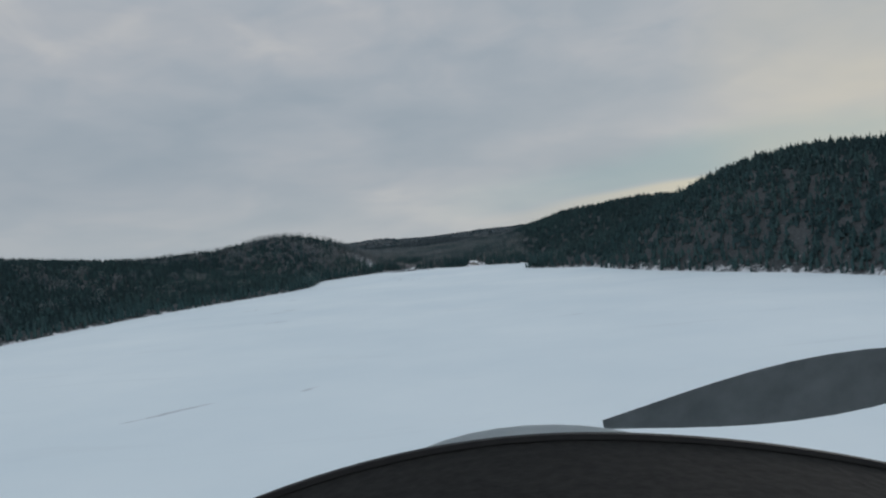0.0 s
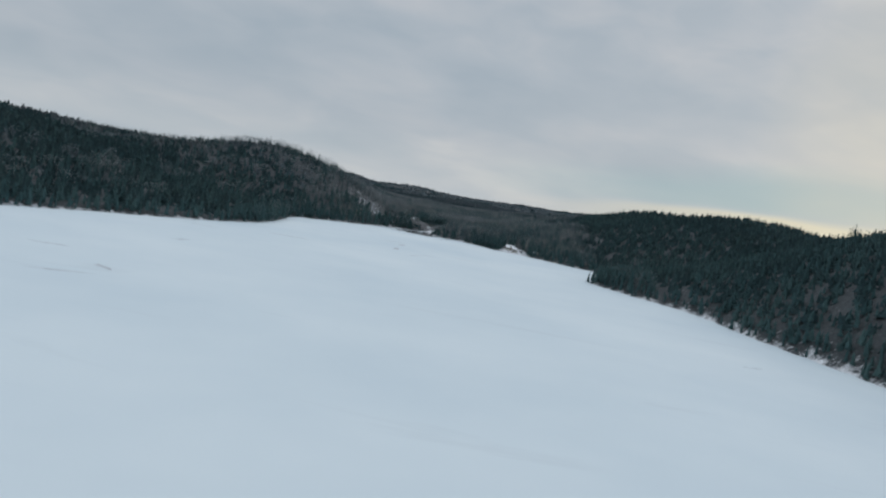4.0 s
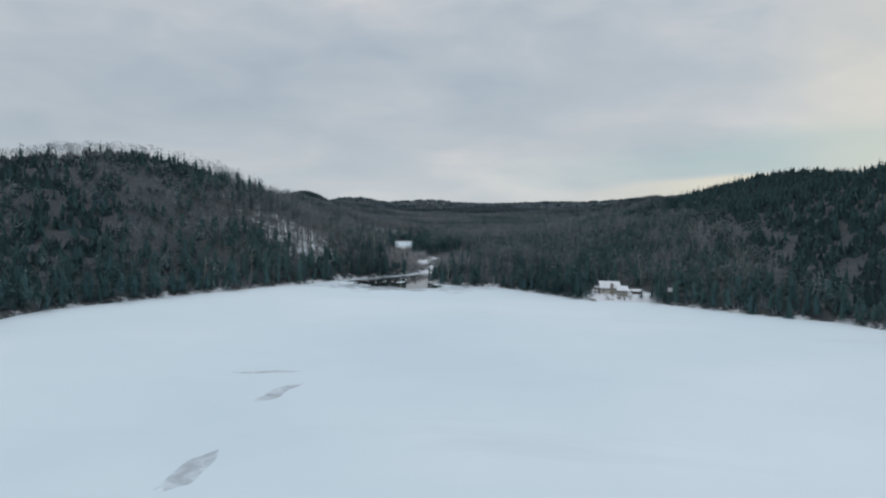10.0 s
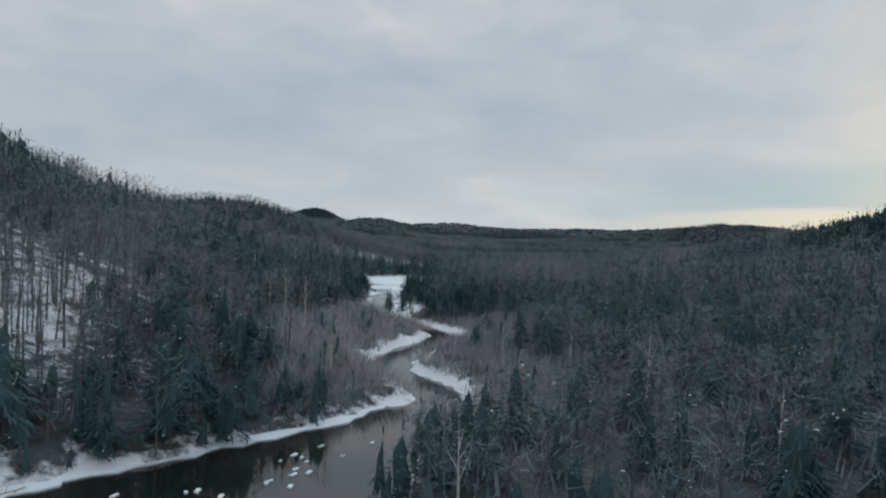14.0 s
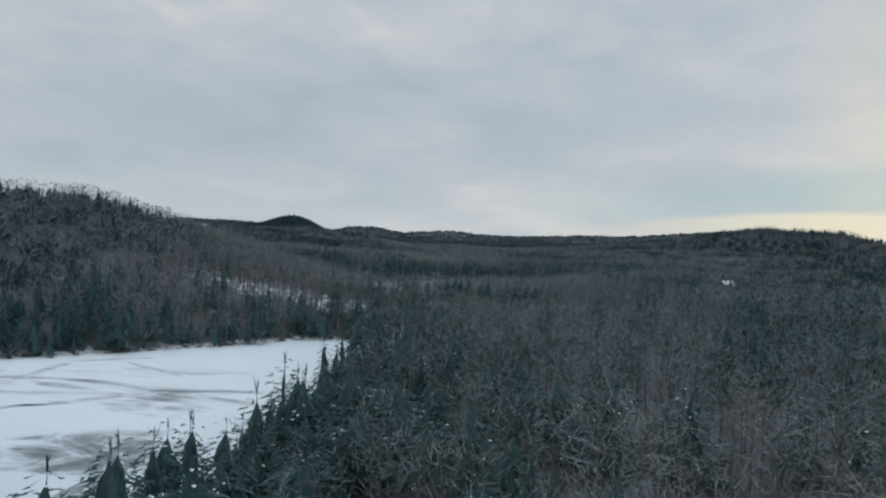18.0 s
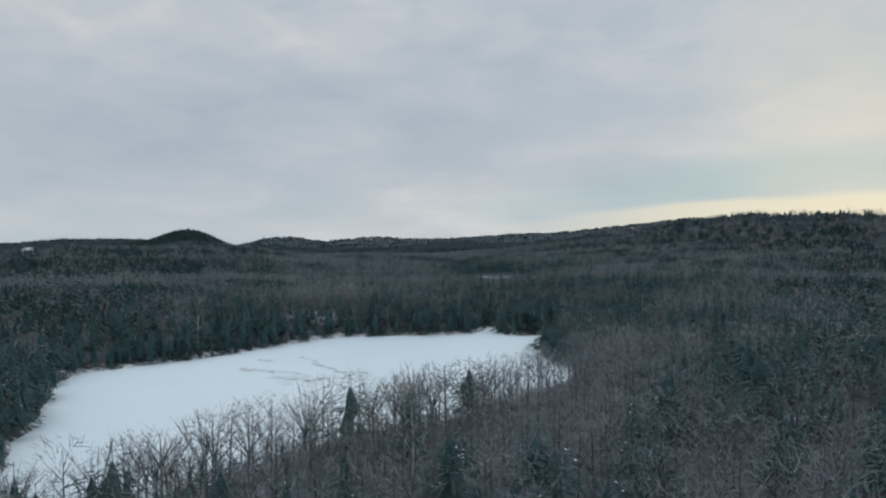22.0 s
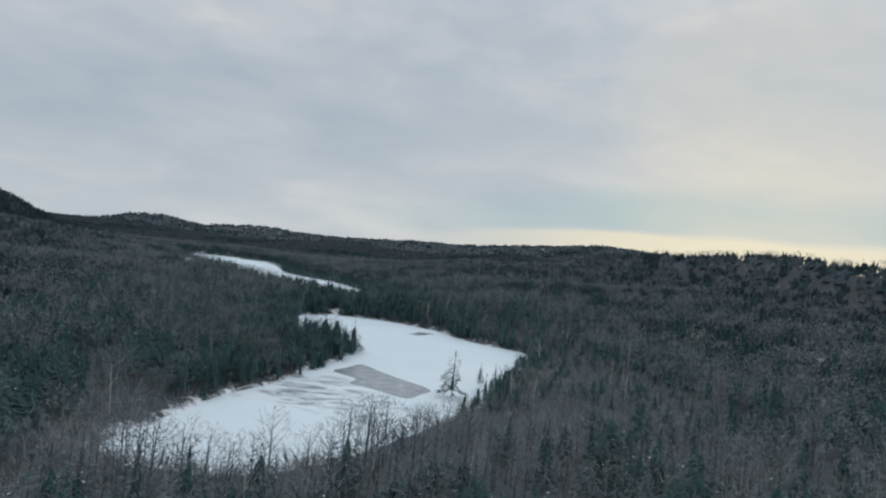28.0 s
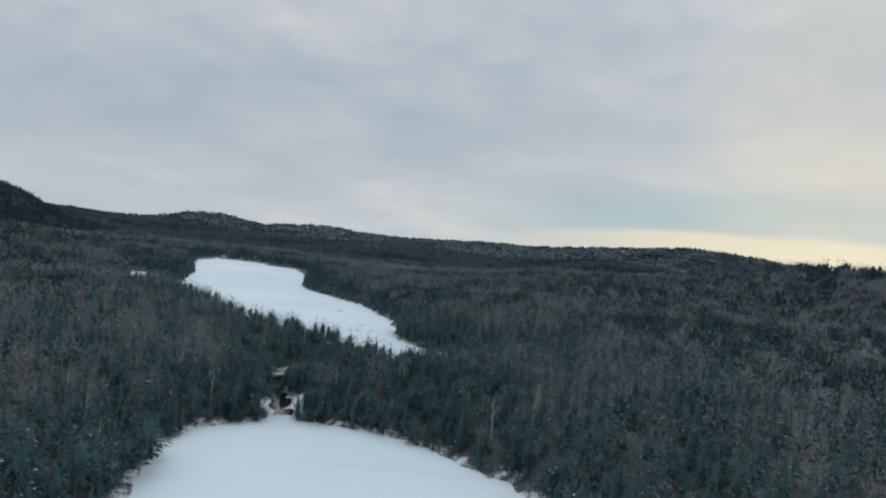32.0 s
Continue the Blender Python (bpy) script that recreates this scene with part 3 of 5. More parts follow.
def bare_tree(h, limbs, twigs, width, spread_=0.26, sides=4, length=0.085, low=0.40):
    """Trunk and limbs, and a hazy crown of fine twigs, in two lists."""
    wood, fine = [], []
    lean = rng.normal(size=2) * 0.035 * h
    top = np.array((lean[0], lean[1], h * 0.88))
    fork = top * 0.5
    prism((0, 0, -0.3), fork, 0.0135 * h, 0.010 * h, sides, wood)
    prism(fork, top, 0.009 * h, 0.002 * h, 3, wood)
    for i in range(limbs):
        t = 0.36 + 0.45 * i / max(limbs, 1)
        a = i * 2.4 + rng.uniform(0, 1)
        L = h * (0.46 - 0.3 * t) * rng.uniform(0.8, 1.25)
        d = np.array((math.cos(a) * spread_ * 2.2, math.sin(a) * spread_ * 2.2, 0.8))
        sliver(top * t, top * t + d * L, 0.012 * h, wood)
        sliver(top * t, top * t + d * L, 0.012 * h, wood)
    for k in range(twigs):
        a, u = rng.uniform(0, 2 * np.pi), rng.random() ** 0.6
        z = low + (0.95 - low) * rng.random() ** 0.8
        r = spread_ * h * math.sqrt(u) * math.sqrt(max(0.05, 1 - ((z - 0.62) / 0.42) ** 2))
        s = np.array((math.cos(a) * r + lean[0] * z, math.sin(a) * r + lean[1] * z, z * h))
        d = np.array((math.cos(a) * r * 0.4, math.sin(a) * r * 0.4, 0)) + rng.normal(size=3) * 0.058 * h + (0, 0, length * rng.uniform(0.4, 1.0) * h)
        sliver(s - d * 0.4, s + d * 0.6, width, fine)
    return wood, fine


def evergreen(h, sprays, wide, droop=0.3, full=0.7, bare=0.06, lobes=0.25, width=0.11, sides=5, rings=3, fork=0, heart_r=1.0):
    """An evergreen: a trunk, a dark uneven heart of inner boughs, and narrow sprays round it that thin out to the top.
    full: how full the crown stays towards the top; lobes: how uneven its outline is; fork: side sprigs on each spray."""
    wood, fine, snow = [], [], []
    prism((0, 0, -0.3), (0, 0, h * 0.97), 0.012 * h, 0.002 * h, 3, wood)
    f1, f2 = rng.uniform(0, 6.28, 2)

    def reach(t, a):
        return (wide * h * (1 - t) ** full + 0.02 * h) * (1 + lobes * (math.sin(a + f1 + t * 5) * 0.6 + math.sin(t * 17 + f2) * 0.4))

    heart = []
    for k in range(rings):
        t = k / rings
        heart.append([np.array((math.cos(a), math.sin(a), 0)) * reach(t, a) * heart_r * rng.uniform(0.2, 0.6) + (0, 0, h * (bare + 0.04 + (0.78 - bare) * t) + rng.uniform(-0.5, 0.5) * h * 0.06)
                      for a in (np.arange(sides) + 0.5 * (k % 2)) * 2 * np.pi / sides])
    for lo_, hi_ in zip(heart[:-1], heart[1:]):
        for i in range(sides):
            j = (i + 1) % sides
            fine += [(lo_[i], lo_[j], hi_[i]), (lo_[j], hi_[j], hi_[i])]
    top = np.array((0, 0, 0.80 * h))
    for i in range(sides):
        fine.append((heart[-1][i], heart[-1][(i + 1) % sides], top))
    for i in range(sprays):
        t = 1 - math.sqrt(1 - (i + rng.random()) / sprays * 0.995)
        a = i * 2.399 + rng.uniform(-0.5, 0.5)
        r = reach(t, a) * rng.uniform(0.75, 1.15)
        z = h * (bare + (0.95 - bare) * t)
        u, w = np.array((math.cos(a), math.sin(a), 0)), np.array((-math.sin(a), math.cos(a), 0))
        root = u * r * rng.uniform(0.15, 0.5) + (0, 0, z + rng.uniform(0.0, 0.05) * h)
        tip = u * r + (0, 0, z - droop * r * rng.uniform(0.1, 1.2) + 0.03 * h * t)
        wd = width * rng.uniform(0.7, 1.4) * (1 - 0.45 * t)
        s_ = w * wd + (0, 0, rng.uniform(-0.6, 0.6) * wd)
        fine.append((root - s_, root * 0.4 + tip * 0.6 + s_, tip))
        for q in range(fork):
            k = rng.uniform(0.35, 0.9)
            b0 = root * (1 - k) + tip * k
            L = r * rng.uniform(0.22, 0.42)
            d = (w * (1 if q % 2 else -1) * 0.8 + u * rng.uniform(0.4, 0.9)) * L + (0, 0, rng.uniform(-0.45, 0.1) * L)
            e = u * wd * 0.9 + (0, 0, 0.3 * wd)
            fine.append((b0 - e, b0 + e, b0 + d))
        if rng.random() < 0.028:
            c = root * 0.35 + tip * 0.65 + (0, 0, 0.05)
            snow.append((c - w * 0.13, c + u * 0.28 + (0, 0, -0.03), c + w * 0.13))
    for q in range(3):
        sliver((0, 0, h * (0.86 + 0.03 * q)), (rng.normal() * 0.02 * h, rng.normal() * 0.02 * h, h * (1.0 - 0.02 * q)), width, fine)
    return wood, fine, snow


def tuft(h, r, n, heart=4):
    """A crown seen from far: a low heart under a ragged head of upright sprays."""
    out = []
    a = np.arange(heart) * 2 * np.pi / heart + rng.uniform(0, 1)
    low = [np.array((math.cos(t) * r * rng.uniform(0.7, 1.1), math.sin(t) * r * rng.uniform(0.7, 1.1), -0.8)) for t in a]
    top = np.array((rng.normal() * r * 0.2, rng.normal() * r * 0.2, h * 0.62))
    for i in range(heart):
        out.append((low[i], low[(i + 1) % heart], top))
    for i in range(n):
        b, q = i * 2.4 + rng.uniform(-0.4, 0.4), r * math.sqrt((i + 0.5) / n) * 0.85
        foot = np.array((math.cos(b) * q, math.sin(b) * q, h * 0.5 * (1 - (q / r) ** 2) - 0.2))
        tip = foot + (math.cos(b) * q * 0.25 + rng.normal() * 0.1 * r, math.sin(b) * q * 0.25 + rng.normal() * 0.1 * r, h * rng.uniform(0.35, 0.6))
        sliver(foot, tip, r * rng.uniform(0.35, 0.6), out)
    return out


def round_tree(h, limbs, twigs, width, lean=42):
    """A round-headed bare tree: limbs that fan out of a short trunk, each with fine twigs."""
    wood, fine = [], []
    prism((0, 0, -0.3), (0, 0, 0.32 * h), 0.014 * h, 0.010 * h, 4, wood)
    for i in range(limbs):
        a, th = i * 2.4 + rng.uniform(-0.4, 0.4), radians(4 + lean * math.sqrt((i + 0.5) / limbs))
        d = np.array((math.sin(th) * math.cos(a), math.sin(th) * math.sin(a), math.cos(th)))
        foot = np.array((0, 0, h * rng.uniform(0.10, 0.30)))
        L = h * rng.uniform(0.52, 0.68) * (1 - 0.2 * th)
        prism(foot, foot + d * L, 0.007 * h, 0.002 * h, 3, wood)
        for _ in range(twigs):
            k = rng.uniform(0.3, 1.0)
            b = foot + d * L * k
            e = d + rng.normal(size=3) * 0.38 + (0, 0, 0.15)
            sliver(b, b + e / np.linalg.norm(e) * h * rng.uniform(0.12, 0.24), width, fine)
    return wood, fine


def tri_mesh(name, tris, mat_, tint=0.5):
    v = np.array(tris, float).reshape(-1, 3)
    return raw_mesh(name, v, np.arange(len(v)).reshape(-1, 3), [mat_], np.full(len(v), tint))


def scatter(name, lists, mats, where, size, label, category):
    """Plants past counting: every variant turned, scaled and set down, joined in one mesh. lists: a variant's triangle lists by material."""
    vv, tt, mm = [], [], []
    n = len(where)
    pick = rng.integers(0, len(lists), n)
    turn = rng.uniform(0, 2 * np.pi, n)
    wx_, wy_ = where[:, 0], where[:, 1]
    grove = 0.5 + 0.5 * np.sin(wx_ * 0.06 + 1.3 * np.sin(wy_ * 0.043)) * np.sin(wy_ * 0.07 + 1.1 * np.sin(wx_ * 0.05))
    tint = 0.5 * rng.random(n) + 0.5 * grove
    for k, variant in enumerate(lists):
        idx = np.where(pick == k)[0]
        if not len(idx):
            continue
        c, s = np.cos(turn[idx])[:, None], np.sin(turn[idx])[:, None]
        sc = size[idx][:, None]
        for m, tris in enumerate(variant):
            if not len(tris):
                continue
            v = np.array(tris, np.float32).reshape(-1, 3)
            px = (v[None, :, 0] * c - v[None, :, 1] * s) * sc + where[idx, 0][:, None]
            py = (v[None, :, 0] * s + v[None, :, 1] * c) * sc + where[idx, 1][:, None]
            pz = v[None, :, 2] * sc + where[idx, 2][:, None]
            vv.append(np.stack([px, py, pz], -1).reshape(-1, 3))
            tt.append(np.repeat(tint[idx], len(v)))
            mm.append(np.full(len(idx) * (len(v) // 3), m))
    v = np.concatenate(vv)
    ob = new(name, raw_mesh(name, v, np.arange(len(v)).reshape(-1, 3), mats, np.concatenate(tt), np.concatenate(mm)))
    return tagged(ob, label, category, kind="stuff")


# ---- where the woods grow ----
def jittered(x0, x1, y0, y1, step):
    a, b = np.meshgrid(np.arange(x0, x1, step), np.arange(y0, y1, step))
    p = np.stack([a.ravel(), b.ravel()], 1)
    return p + rng.uniform(-0.48, 0.48, p.shape) * step


def axis_x(y):
    """Where the valley's middle lies."""
    return np.interp(y, [0, 300, 600, 850, 1180, 1400, 1900], [0, 0, -20, -30, -5, -10, -90])


def wooded(p, gap):
    d = shore(p[:, 0], p[:, 1])
    ok = d > gap
    for x, y, r in CLEAR:
        ok &= np.hypot(p[:, 0] - x, p[:, 1] - y) > r
    p, d = p[ok], d[ok]
    z = height(p[:, 0], p[:, 1], d)
    return np.column_stack([p, z]), d


NEAR_W, MID_W = 78.0, 230.0
CREEK_LINE = smooth_ring(CREEK, False, 3)
near, near_d = wooded(jittered(-130, 130, 100, 1460, 3.1), -0.3)
keep = np.abs(near[:, 0] - axis_x(near[:, 1])) < NEAR_W
keep &= line_distance(near[:, 0], near[:, 1], CREEK_LINE, 0.0) > np.where(near[:, 1] < 652, rng.uniform(5.0, 9.5, len(near)), rng.uniform(3.6, 5.0, len(near)))
keep &= ~((near[:, 1] > 640) & (near[:, 0] > -46) & (near[:, 0] < -33) & (near[:, 1] < 692) & (rng.random(len(near)) < 0.8))
keep &= ~((near[:, 1] > 1108) & (near[:, 1] < 1128) & (near[:, 0] > -46) & (near[:, 0] < -14) & (rng.random(len(near)) < 0.7))
near, near_d = near[keep], near_d[keep]


def stand(p, d):
    """Share of evergreens, by shore and stand."""
    s = 0.5 + 0.5 * np.sin(p[:, 0] * 0.031 + 2.0 * np.sin(p[:, 1] * 0.017)) * np.sin(p[:, 1] * 0.027 + 1.5 * np.sin(p[:, 0] * 0.021))
    x, y = p[:, 0], p[:, 1]
    s2 = np.sin(x * 0.10 + 1.4 * np.sin(y * 0.063)) * np.sin(y * 0.12 + 1.2 * np.sin(x * 0.083)) + 0.35 * np.sin(x * 0.31 + y * 0.17) * np.sin(y * 0.27)
    ridge = 0.80 * ((x > 70) & (y < 860)) + 0.45 * ((x < -60) & (y < 540))
    row = ((x > -72) & (x < 4) & (y > 868) & (y < 942)) | ((x > -46) & (x < 30) & (y > 1090) & (y < 1150))
    row = np.where(row, np.where(d < 22, 0.08, 0.5), 1.0) * np.where((y > 775) & (y < 868) & (x < 10), 0.6, 1.0) * np.where((x > -24) & (x < 6) & (y > 560) & (y < 615), 0.35, 1.0) * np.where((x > -32) & (x < 30) & (y > 640) & (y < 800) & (d > 7), 0.6, 1.0) * np.where((x > 8) & (x < 70) & (y > 1140) & (y < 1260), 0.55, 1.0) * np.where((x > 110) & (y > 1150), 0.45, 1.0)
    return row * np.clip(0.12 + 0.12 * (x > -5) + 0.55 * np.clip((s2 - 0.04) / 0.3, 0, 1) + ridge + 0.95 * np.exp(-np.clip(d, 0, None) / 13.0) + 0.25 * (s > 0.68), 0, 0.9)


slope = open_slope(near[:, 0], near[:, 1])
thin = (rng.random(len(near)) < 0.04 * slope) | ((near[:, 0] > -72) & (near[:, 0] < 4) & (near[:, 1] > 868) & (near[:, 1] < 942) & (near_d < 5) & (rng.random(len(near)) < 0.3))
near, near_d, slope = near[~thin], near_d[~thin], slope[~thin]
ROW = (near[:, 0] > -66) & (near[:, 0] < -14) & (near[:, 1] > 864) & (near[:, 1] < 916) & (near_d < 3)
near, near_d, slope = near[~ROW], near_d[~ROW], slope[~ROW]
ever = rng.random(len(near)) < stand(near, near_d) * (1 - 0.92 * np.minimum(1, slope * 1.3))

H = 7.2
SHAPES = ((0.21, 0.45, 0.75, 0.04, 0.25), (0.29, 0.35, 0.46, 0.05, 0.35), (0.27, 0.4, 0.52, 0.06, 0.35), (0.31, 0.15, 0.36, 0.24, 0.5), (0.31, 0.2, 0.40, 0.14, 0.5))
fine_e = [evergreen(H, 128, w, dr, fu, ba, lo, 0.12, 5, 4, 2, 0.75) for w, dr, fu, ba, lo in SHAPES]
side_e = [evergreen(H, 118, w * 1.05, dr, fu, ba, lo, 0.15, 5, 4, 0, 0.8) for w, dr, fu, ba, lo in SHAPES]
fine_b = [bare_tree(H, 6, 96, w, s, low=lo) for s, w, lo in ((0.29, 0.046, 0.40), (0.34, 0.050, 0.36), (0.38, 0.052, 0.34), (0.31, 0.048, 0.40), (0.27, 0.044, 0.42))]
slope_b = [bare_tree(H * 1.1, 3, 42, 0.05, s, low=0.55) for s in (0.14, 0.18, 0.22)]

# the trees that the way passes nearest stand singly
off = np.abs(near[:, 0] - axis_x(near[:, 1]))
near_creek = (line_distance(near[:, 0], near[:, 1], CREEK_LINE, 0.0) < 17) & (near[:, 1] > 596) & (near[:, 1] < 652)
ever &= ~(near_creek & (rng.random(len(near)) < 0.7))
single = np.zeros(len(near), bool)
for k, n in ((ever, 270), (~ever, 290)):
    c_ = np.where(k & (off < 52) & (near[:, 1] > 420) & (slope < 0.3))[0]
    single[rng.choice(c_, n, replace=False)] = True
small = 1 - 0.45 * ((line_distance(near[:, 0], near[:, 1], CREEK_LINE, 0.0) < 15) & (near[:, 1] < 655))
small *= 1 - 0.40 * ((near[:, 0] > -10) & (near[:, 0] < 45) & (near[:, 1] > 1120) & (near[:, 1] < 1225))
size = small * np.where(ever, rng.uniform(0.58, 1.1, len(near)), rng.uniform(0.74, 1.08, len(near)))
bulk = ~single
inner = (off < 30) & (near[:, 1] > 540)
scatter("hemlock_woods", side_e, [M_BARK, M_NEEDLE, M_SNOWCLUMP], near[ever & bulk & ~inner], size[ever & bulk & ~inner], "dense dark hemlock woods behind the shores", "trees")
scatter("spruce_woods", fine_e, [M_BARK, M_NEEDLE, M_SNOWCLUMP], near[ever & bulk & inner], size[ever & bulk & inner], "dense dark spruce and hemlock woods along snowy shores", "trees")
steep = slope > 0.3
trunks, _ = wooded(np.concatenate([jittered(-112, -44, 555, 625, 2.3), jittered(-125, -48, 805, 890, 2.3), jittered(-95, -40, 984, 1032, 2.3)]), 2.5)
trunks = trunks[open_slope(trunks[:, 0], trunks[:, 1]) > rng.uniform(0.15, 0.6, len(trunks))]
trunks = np.concatenate([near[~ever & bulk & steep], trunks])
scatter("slope_woods", slope_b, [M_BARK, M_TWIG], trunks, rng.uniform(0.7, 1.1, len(trunks)), "tall leafless trunks on a snowy slope", "trees")
side_b = [bare_tree(H, 2, 46, 0.105, s, 3) for s in (0.26, 0.3, 0.34)]
far_side = off > 44
scatter("side_woods", side_b, [M_BARK, M_TWIG], near[~ever & bulk & ~steep & far_side], size[~ever & bulk & ~steep & far_side], "leafless grey-brown hardwoods behind the shores", "trees")
scatter("bare_woods", fine_b, [M_BARK, M_TWIG], near[~ever & bulk & ~steep & ~far_side], size[~ever & bulk & ~steep & ~far_side], "leafless grey-brown hardwood trees over snow", "trees")


def tree_kind(name, lists, mats, names, label, group):
    """One tree with its parts, to be copied."""
    e = thing(name, (0, 0, 0), label, "tree", group)
    for tris, m, n in zip(lists, mats, names):
        if len(tris):
            ob = new(n, tri_mesh(n, tris, m, rng.uniform(0.2, 0.8)))
            ob.parent = e
            if n == "branch_snow":
                tagged(ob, kind="stuff")
    return e


def plant(kinds, places, sizes):
    """Sets copies of the kinds down; the first of each kind is used too."""
    used = set()
    for p, s in zip(places, sizes):
        k = int(rng.integers(0, len(kinds)))
        m = pose(*p, 0, 0, rng.uniform(0, 360))
        if k in used:
            ob = copy_thing(kinds[k], m)
            ob.scale = (s, s, s)
        else:
            used.add(k)
            kinds[k].matrix_basis = m
            kinds[k].scale = (s, s, s)
    return used


spruce_labels = ["narrow dark green spruce with drooping snow-flecked boughs", "broad dark hemlock standing near the frozen shore", "slim dark spruce with steep drooping boughs",
                 "wide-crowned dark white pine above the shore", "spreading dark pine with flat layered boughs"]
kinds = [tree_kind("spruce_tree" if i < 3 else "pine_tree", fine_e[i], (M_BARK, M_NEEDLE, M_SNOWCLUMP), ("trunk", "crown", "branch_snow"), spruce_labels[i], "shore evergreens") for i in range(5)]
plant(kinds, near[single & ever], size[single & ever])
bare_labels = ["leafless slender maple with upright grey twigs", "leafless spreading hardwood with brown twigs", "leafless wide-crowned hardwood standing in snow",
               "leafless grey hardwood with fine twigs", "leafless narrow hardwood with upright twigs"]
kinds = [tree_kind("maple_tree", fine_b[i], (M_BARK, M_TWIG), ("trunk", "crown"), bare_labels[i], "bare hardwoods") for i in range(5)]
plant(kinds, near[single & ~ever], size[single & ~ever])
# pale birches
birch = [bare_tree(H, 4, 34, 0.06, s) for s in (0.18, 0.24)]
kinds = [tree_kind("birch_tree", birch[i], (M_BIRCH, M_TWIG), ("trunk", "crown"), ("slim leafless birch with pale white bark", "forked leafless birch with chalky bark")[i], "birches") for i in range(2)]
b_ = near[(near_d > 1.5) & (near_d < 26) & (off < 60) & (near[:, 1] > 500)]
b_ = b_[rng.choice(len(b_), 110, replace=False)]
plant(kinds, b_ + np.array((0.9, 0.7, 0.0)), rng.uniform(0.75, 1.1, len(b_)))

# a row of round bare trees along the near shores of the ponds, with small spruces between
row_b = [round_tree(H, n, 15, 0.032, le) for n, le in ((10, 34), (13, 46), (12, 52))]
kinds = [tree_kind("alder_tree", row_b[i], (M_BARK, M_SHRUB), ("trunk", "crown"), ("leafless round-crowned alder at the frozen pond's edge", "leafless fine-twigged alder leaning over pond snow", "wide leafless alder on the snowy shore")[i], "alders on the shore") for i in range(3)]
line = smooth_ring([(-63, 866), (-55, 873), (-48.5, 883), (-40, 893.5), (-30, 902), (-20, 911)], False, 10)
pick = line[rng.integers(0, len(line), 44)] + rng.uniform(-1.3, 1.3, (44, 2)) + (1.2, -1.4)
line = smooth_ring([(-42, 1123), (-34, 1119), (-26, 1119), (-17, 1123)], False, 10)
pick = np.concatenate([pick, line[rng.integers(0, len(line), 18)] + rng.uniform(-1.2, 1.2, (18, 2)) + (0, -0.5)])
pick, _ = wooded(pick, 0.1)
plant(kinds, pick, np.where(pick[:, 1] > 1000, rng.uniform(0.5, 0.75, len(pick)), rng.uniform(0.75, 1.15, len(pick))))
kinds = [tree_kind("young_spruce", fine_e[0], (M_BARK, M_NEEDLE, M_SNOWCLUMP), ("trunk", "crown", "branch_snow"), "small dark spruce between bare shore alders", "young shore spruces")]
pick, _ = wooded(pick[:, :2] + rng.uniform(-1.6, 1.0, (len(pick), 2)) + (1.4, -1.8), 0.6)
plant(kinds, pick[::2], rng.uniform(0.32, 0.55, len(pick[::2])))

# brush on the forest floor and along the banks
floor_p, floor_d = wooded(jittered(-130, 130, 100, 1460, 4.4), 0.4)
keep = (np.abs(floor_p[:, 0] - axis_x(floor_p[:, 1])) < NEAR_W) & (rng.random(len(floor_p)) > 0.97 * open_slope(floor_p[:, 0], floor_p[:, 1]))
floor_p = floor_p[keep]


def bush(h, r, n, w):
    out = []
    for _ in range(n):
        a, q = rng.uniform(0, 6.28), r * math.sqrt(rng.random())
        s = np.array((math.cos(a) * q, math.sin(a) * q, rng.uniform(0, 0.3) * h))
        sliver(s, s + np.array((math.cos(a) * 0.5, math.sin(a) * 0.5, 1.0)) * h * rng.uniform(0.5, 0.9) + rng.normal(size=3) * 0.2 * h, w, out)
    return [out]


scatter("undergrowth", [bush(1.7, 1.7, 13, 0.20) for _ in range(4)], [M_TWIG], floor_p, rng.uniform(0.6, 1.3, len(floor_p)), "brown leafless undergrowth on the snowy forest floor", "brush")
bank, bank_d = wooded(jittered(-60, -8, 545, 705, 0.8), 0.6)
keep = (line_distance(bank[:, 0], bank[:, 1], CREEK_LINE, 0.0) < np.where(bank[:, 1] < 655, 15.0, 9.0)) & (np.sin(bank[:, 0] * 0.7 + bank[:, 1] * 0.31) + rng.normal(size=len(bank)) * 0.8 > -0.4)
bank = bank[keep]
more, _ = wooded(np.concatenate([jittered(-46, -14, 1106, 1128, 1.4), jittered(-66, -16, 862, 914, 1.5)]), 0.3)
more = more[shore(more[:, 0], more[:, 1]) < 7]
bank = np.concatenate([bank, more])
scatter("bank_shrubs", [bush(1.5, 0.7, 20, 0.06) for _ in range(4)], [M_FROST], bank, rng.uniform(0.6, 1.4, len(bank)), "frosted grey shrubs on the snowy creek banks", "shrubs")

# low boughs that hang over every shore
edge, edge_d = wooded(jittered(-175, 165, 60, 1640, 2.3), -0.5)
keep = (edge_d < 3.8) & (line_distance(edge[:, 0], edge[:, 1], CREEK_LINE, 0.0) > np.where(edge[:, 1] < 652, 9.0, 4.2))
keep &= ~((edge[:, 0] > -72) & (edge[:, 0] < 4) & (edge[:, 1] > 868) & (edge[:, 1] < 942)) & ~((edge[:, 0] > -46) & (edge[:, 0] < 20) & (edge[:, 1] > 1100) & (edge[:, 1] < 1165))
keep &= (np.hypot(edge[:, 0] - 21, edge[:, 1] - 539) > 7.5) & ~((edge[:, 0] > -46) & (edge[:, 0] < -33) & (edge[:, 1] > 640) & (edge[:, 1] < 692))
keep &= rng.random(len(edge)) < 0.85
edge = edge[keep]
